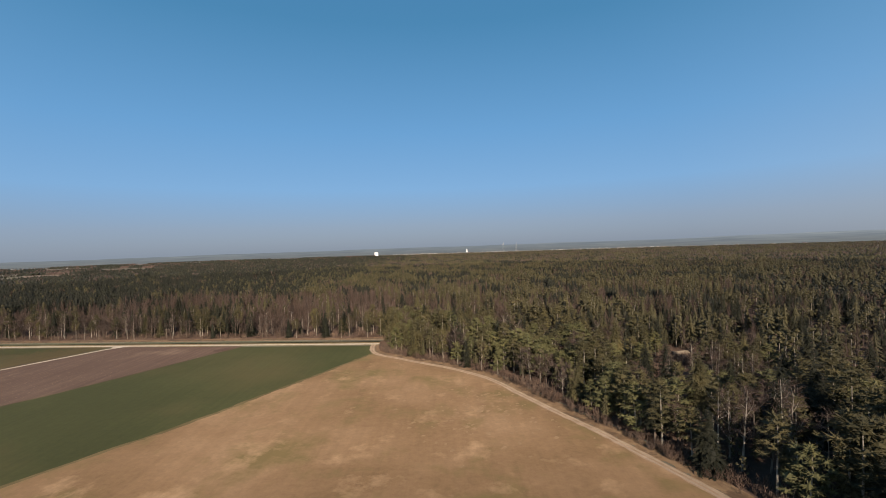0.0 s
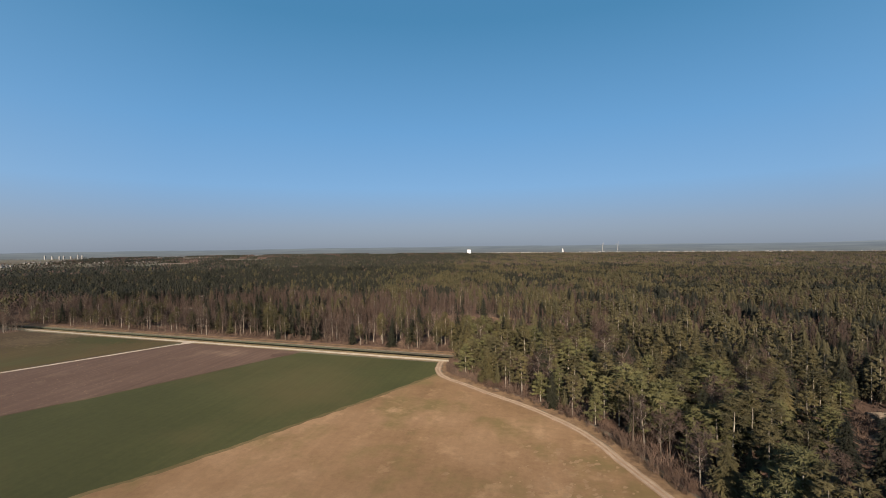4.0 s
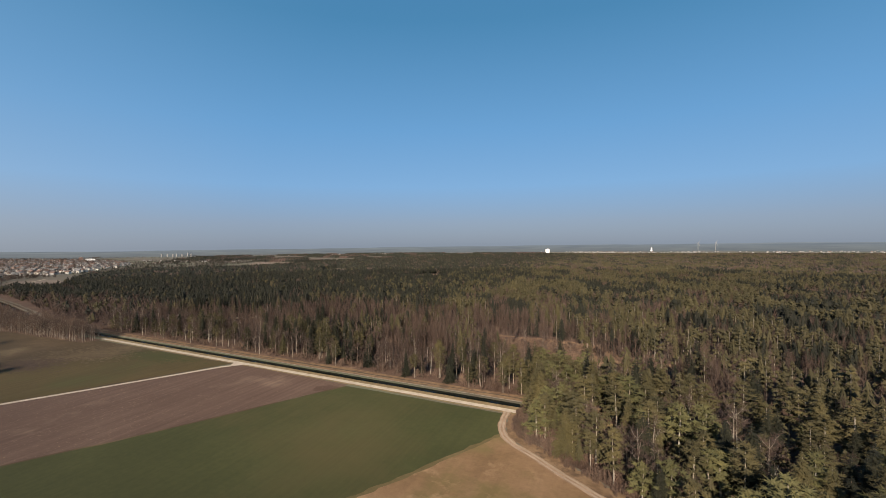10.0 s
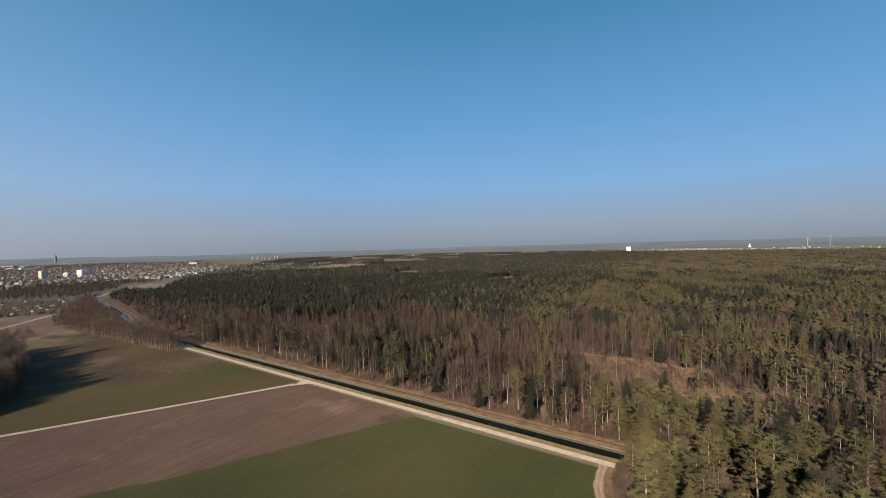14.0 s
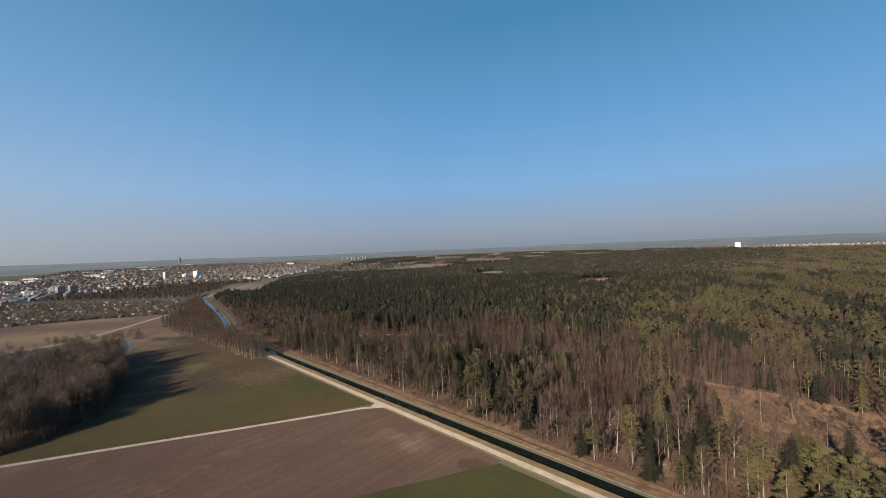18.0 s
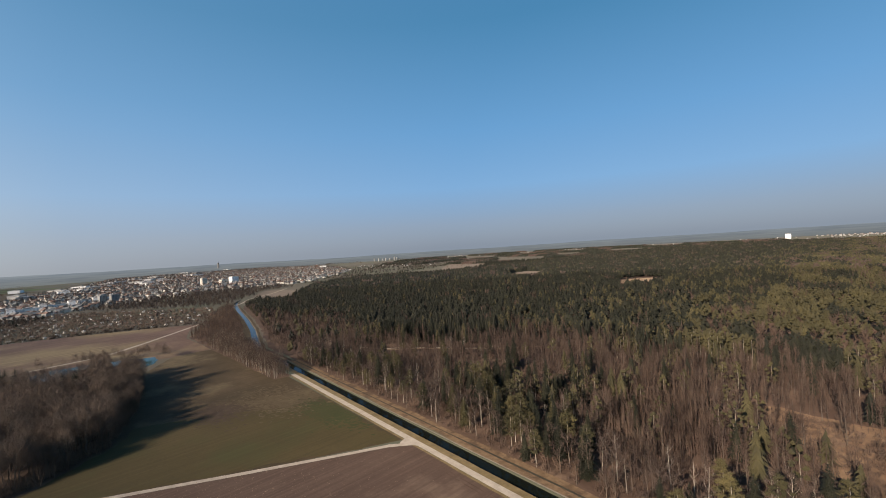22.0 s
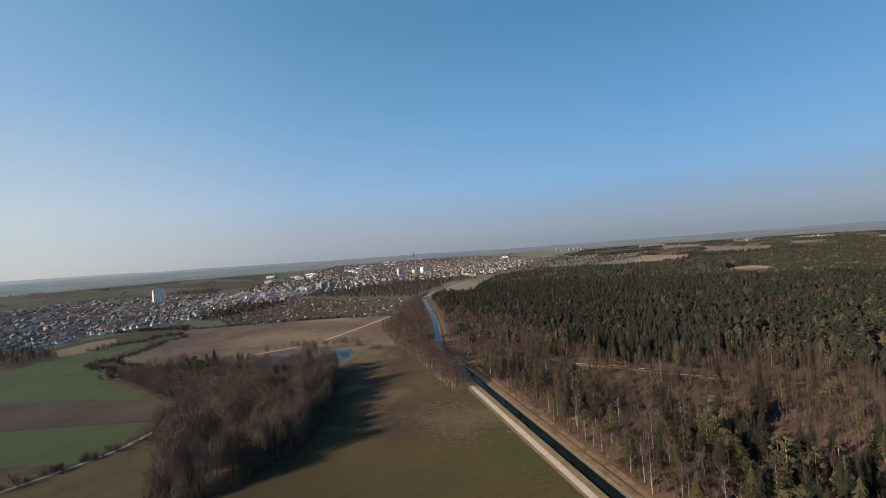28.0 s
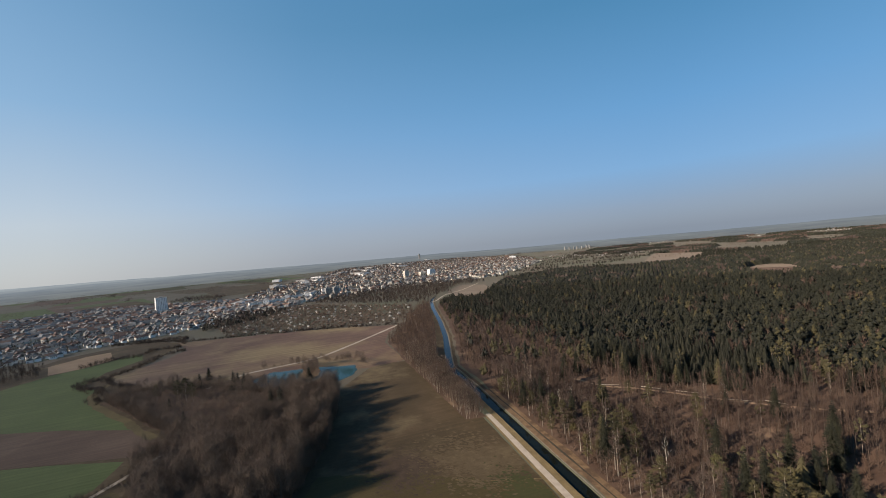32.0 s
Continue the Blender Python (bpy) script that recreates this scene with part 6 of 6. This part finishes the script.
# trees among the houses and over the plain
sx, sy = fill(TOWN, 13, 43)
TOWN_TREE = [(s[0][:27], s[1][:9]) for s in FAR["bare"]]
thicket("town_trees", sx, sy, TOWN_TREE, DARKTWIG, "leafless trees among the houses", 0.45, 0.85, "trees")
sx, sy = fill(FARTOWN, 17.5, 44)
thicket("town_trees", sx, sy, TOWN_TREE, DARKTWIG, "leafless trees between distant houses", 0.7, 1.3, "trees")
BELT = [(-960, 430), (-1000, 500), (-1120, 600), (-1250, 720), (-1370, 730), (-1440, 520), (-1300, 300), (-1240, 230)]
sx, sy = fill(BELT, 9, 45)
ok_ = away(sx, sy, [(-960, 458), (-1056, 528), (-1121, 596), (-1250, 700)]) > 12
ok_ &= ~inside(sx, sy, BEND_FIELD)
thicket("tree_belt", sx[ok_], sy[ok_], FAR["bare"], DARKTWIG, "belt of leafless trees between forest and town", 0.6, 1.0, "trees")
sx, sy = fill([(-1250, 770), (-1370, 760), (-1440, 880), (-1720, 1140), (-2050, 1400), (-2300, 1720), (-1900, 1900), (-1390, 1715), (-1360, 1500), (-1375, 1255), (-1260, 1000)], 14, 49)
ok_ = (patches(sx, sy, 160, 53) > 0.5) & ~inside(sx, sy, FAR_FIELD)
cf_ = rng.uniform(0, 1, len(sx)) < 0.5
thicket("tree_belt", sx[ok_ & cf_], sy[ok_ & cf_], FAR["spruce"], SPRUCE, "scattered dark copses beyond the wood", 0.4, 0.75, "trees")
thicket("tree_belt", sx[ok_ & ~cf_], sy[ok_ & ~cf_], FAR["bare"], DARKTWIG, "scattered leafless copses beyond the wood", 0.5, 0.85, "trees")
sx, sy = fill([(-1230, 1250), (-1080, 1400), (-1050, 1700), (-1000, 2330), (-1250, 1720), (-1390, 1715), (-1215, 1489)], 15, 59)
ok_ = ~inside(sx, sy, FAR_FIELD)
sx, sy = sx[ok_], sy[ok_]
thicket("tree_belt", sx, sy, FAR["spruce"], SPRUCE, "dark conifers behind the far field", 0.7, 1.0, "trees")
FIRBELT = [(-956, 62), (-1031, 45), (-1102, 70), (-1183, 100), (-1176, 160), (-1150, 195), (-1036, 150), (-975, 92)]
sx, sy = fill(FIRBELT, 8, 46)
cf_ = rng.uniform(0, 1, len(sx)) < 0.4
thicket("tree_belt", sx[cf_], sy[cf_], FAR["spruce"], SPRUCE, "dark conifers beside the allotments", 0.4, 0.75, "trees")
thicket("tree_belt", sx[~cf_], sy[~cf_], FAR["bare"], DARKTWIG, "leafless trees beside the allotments", 0.6, 1.0, "trees")
sx, sy = fill([(-858, -165), (-840, -128), (-789, -84), (-732, -66), (-722, -95), (-740, -150), (-800, -210)], 6, 47)
thicket("tree_belt", sx, sy, [s[0] for s in LITE["bare"]], DARKTWIG, "dark leafless copse in front of the houses", 0.45, 0.75, "trees")
lines = [((rng.uniform(-4200, -1800), rng.uniform(-1500, 300)), rng.uniform(0, 3.14), rng.uniform(100, 500)) for _ in range(40)] + [((rng.uniform(-4000, -1300), rng.uniform(1500, 3600)), rng.uniform(0, 3.14), rng.uniform(150, 700)) for _ in range(60)]
lx, ly = [], []
for (px, py), a_, l_ in lines:
    n_ = int(l_ / 9)
    k_ = rng.uniform(-0.5, 0.5, n_) * l_
    lx.append(px + k_ * math.cos(a_) + rng.normal(0, 8, n_))
    ly.append(py + k_ * math.sin(a_) + rng.normal(0, 8, n_))
thicket("tree_rows", np.concatenate(lx), np.concatenate(ly), TOWN_TREE, DARKTWIG, "rows of bare trees across the far plain", 0.5, 1.0, "trees")
# slim trees and a fir on the pond's spit and far bank, the copse behind the tower block
sx, sy = fill(SPIT, 3.6, 91)
thicket("bare_stand", sx, sy, GROVE_LITE, GROVETWIG, "slim leafless trees on the spit in the pond", 0.4, 0.65, "trees")
sx, sy = fill([(-590, 175), (-584, 205), (-575, 228), (-566, 252), (-550, 262), (-532, 262), (-534, 256), (-556, 257), (-571, 228), (-583, 198)], 2.8, 92)
thicket("bare_stand", sx, sy, GROVE_LITE, GROVETWIG, "sparse leafless trees on the bank of the pond", 0.4, 0.7, "trees")
copy_thing(models["spruce"][2], pose(-535, 209, 0, 0, 0, 40) @ Matrix.Diagonal((1.0, 1.0, 0.6, 1)))
sx, sy = fill([(-1880, -190), (-1800, -110), (-1716, -2), (-1967, -22), (-2050, -169)], 11, 93)
ok_ = ~inside(sx, sy, TOWN) & ~inside(sx, sy, FARTOWN)
thicket("tree_belt", sx[ok_], sy[ok_], TOWN_TREE, DARKTWIG, "leafless copse behind the pale tower block", 0.8, 1.2, "trees")

# plain of far fields
for i_ in range(46):
    px, py, a_ = rng.uniform(-4300, -1500), rng.uniform(-1700, 150), rng.uniform(-0.2, 0.2) + 0.4
    w_, l_ = rng.uniform(150, 420), rng.uniform(60, 160)
    c_, s_ = math.cos(a_), math.sin(a_)
    if px > -2000 and py > -450:
        continue
    tagged(sheet("field", [(px + u * c_ - w * s_, py + u * s_ + w * c_) for u, w in ((-w_, -l_), (w_, -l_), (w_, l_), (-w_, l_))], 0.06 + 0.004 * i_, (CROP_FAR, PLOUGH, MEADOW, CROP)[i_ % 4], ("far green field on the plain", "far ploughed field on the plain", "far grassy field on the plain", "far dull green field on the plain")[i_ % 4], "field", 2, 60), group="far fields")

# hills and hazy plain of the horizon, far behind everything, drawn as glow
hz = bpy.data.materials.new("hazy_distance")
hz.use_nodes = True
hn = hz.node_tree
hb = hn.nodes["Principled BSDF"]
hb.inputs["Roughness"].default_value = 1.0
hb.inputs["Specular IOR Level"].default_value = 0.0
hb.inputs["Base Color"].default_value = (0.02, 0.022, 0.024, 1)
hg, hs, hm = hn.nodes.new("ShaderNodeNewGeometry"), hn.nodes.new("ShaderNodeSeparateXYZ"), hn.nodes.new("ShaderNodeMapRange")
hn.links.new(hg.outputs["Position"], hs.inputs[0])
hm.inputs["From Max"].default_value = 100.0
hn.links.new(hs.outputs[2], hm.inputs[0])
# haze painted into the emission: paler and bluer with height
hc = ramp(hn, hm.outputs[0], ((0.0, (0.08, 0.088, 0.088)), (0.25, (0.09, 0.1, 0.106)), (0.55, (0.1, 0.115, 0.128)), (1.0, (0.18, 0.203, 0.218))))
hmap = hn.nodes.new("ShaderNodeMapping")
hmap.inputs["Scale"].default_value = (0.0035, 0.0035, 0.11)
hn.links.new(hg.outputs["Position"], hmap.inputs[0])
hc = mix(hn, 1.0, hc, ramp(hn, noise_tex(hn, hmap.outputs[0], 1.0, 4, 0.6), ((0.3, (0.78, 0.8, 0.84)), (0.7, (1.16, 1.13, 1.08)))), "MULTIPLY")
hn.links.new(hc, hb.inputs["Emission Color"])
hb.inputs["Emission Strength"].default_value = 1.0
az = np.radians(np.arange(-110, 200, 1.0))
top = np.interp(np.degrees(az), (-110, -46, -28, 0, 20, 45, 62, 75, 88, 97, 107, 115, 130, 200), (90, 82, 63, 60, 56, 47, 46, 60, 66, 80, 92, 100, 100, 80))
top = top + 2 * np.sin(az * 17) + 1.2 * np.sin(az * 41 + 1) + 0.7 * np.sin(az * 97 + 2)
hv, ht = [], []
for k_, (r_, f_) in enumerate(((4000, -0.02), (4400, 0.5), (4650, 1.0), (4750, 0.9))):
    hv.append(np.stack([-60 - r_ * np.sin(az), 130 + r_ * np.cos(az), top * f_], 1))
n_ = len(az)
for k_ in range(3):
    i_ = np.arange(n_ - 1) + k_ * n_
    ht += [np.stack([i_, i_ + n_ + 1, i_ + 1], 1), np.stack([i_, i_ + n_, i_ + n_ + 1], 1)]
tagged(new("backdrop", raw_mesh("backdrop", np.concatenate(hv), np.concatenate(ht), hz, True)), "low blue hills and plain along the horizon, haze painted as glow", "hills", kind="structure")
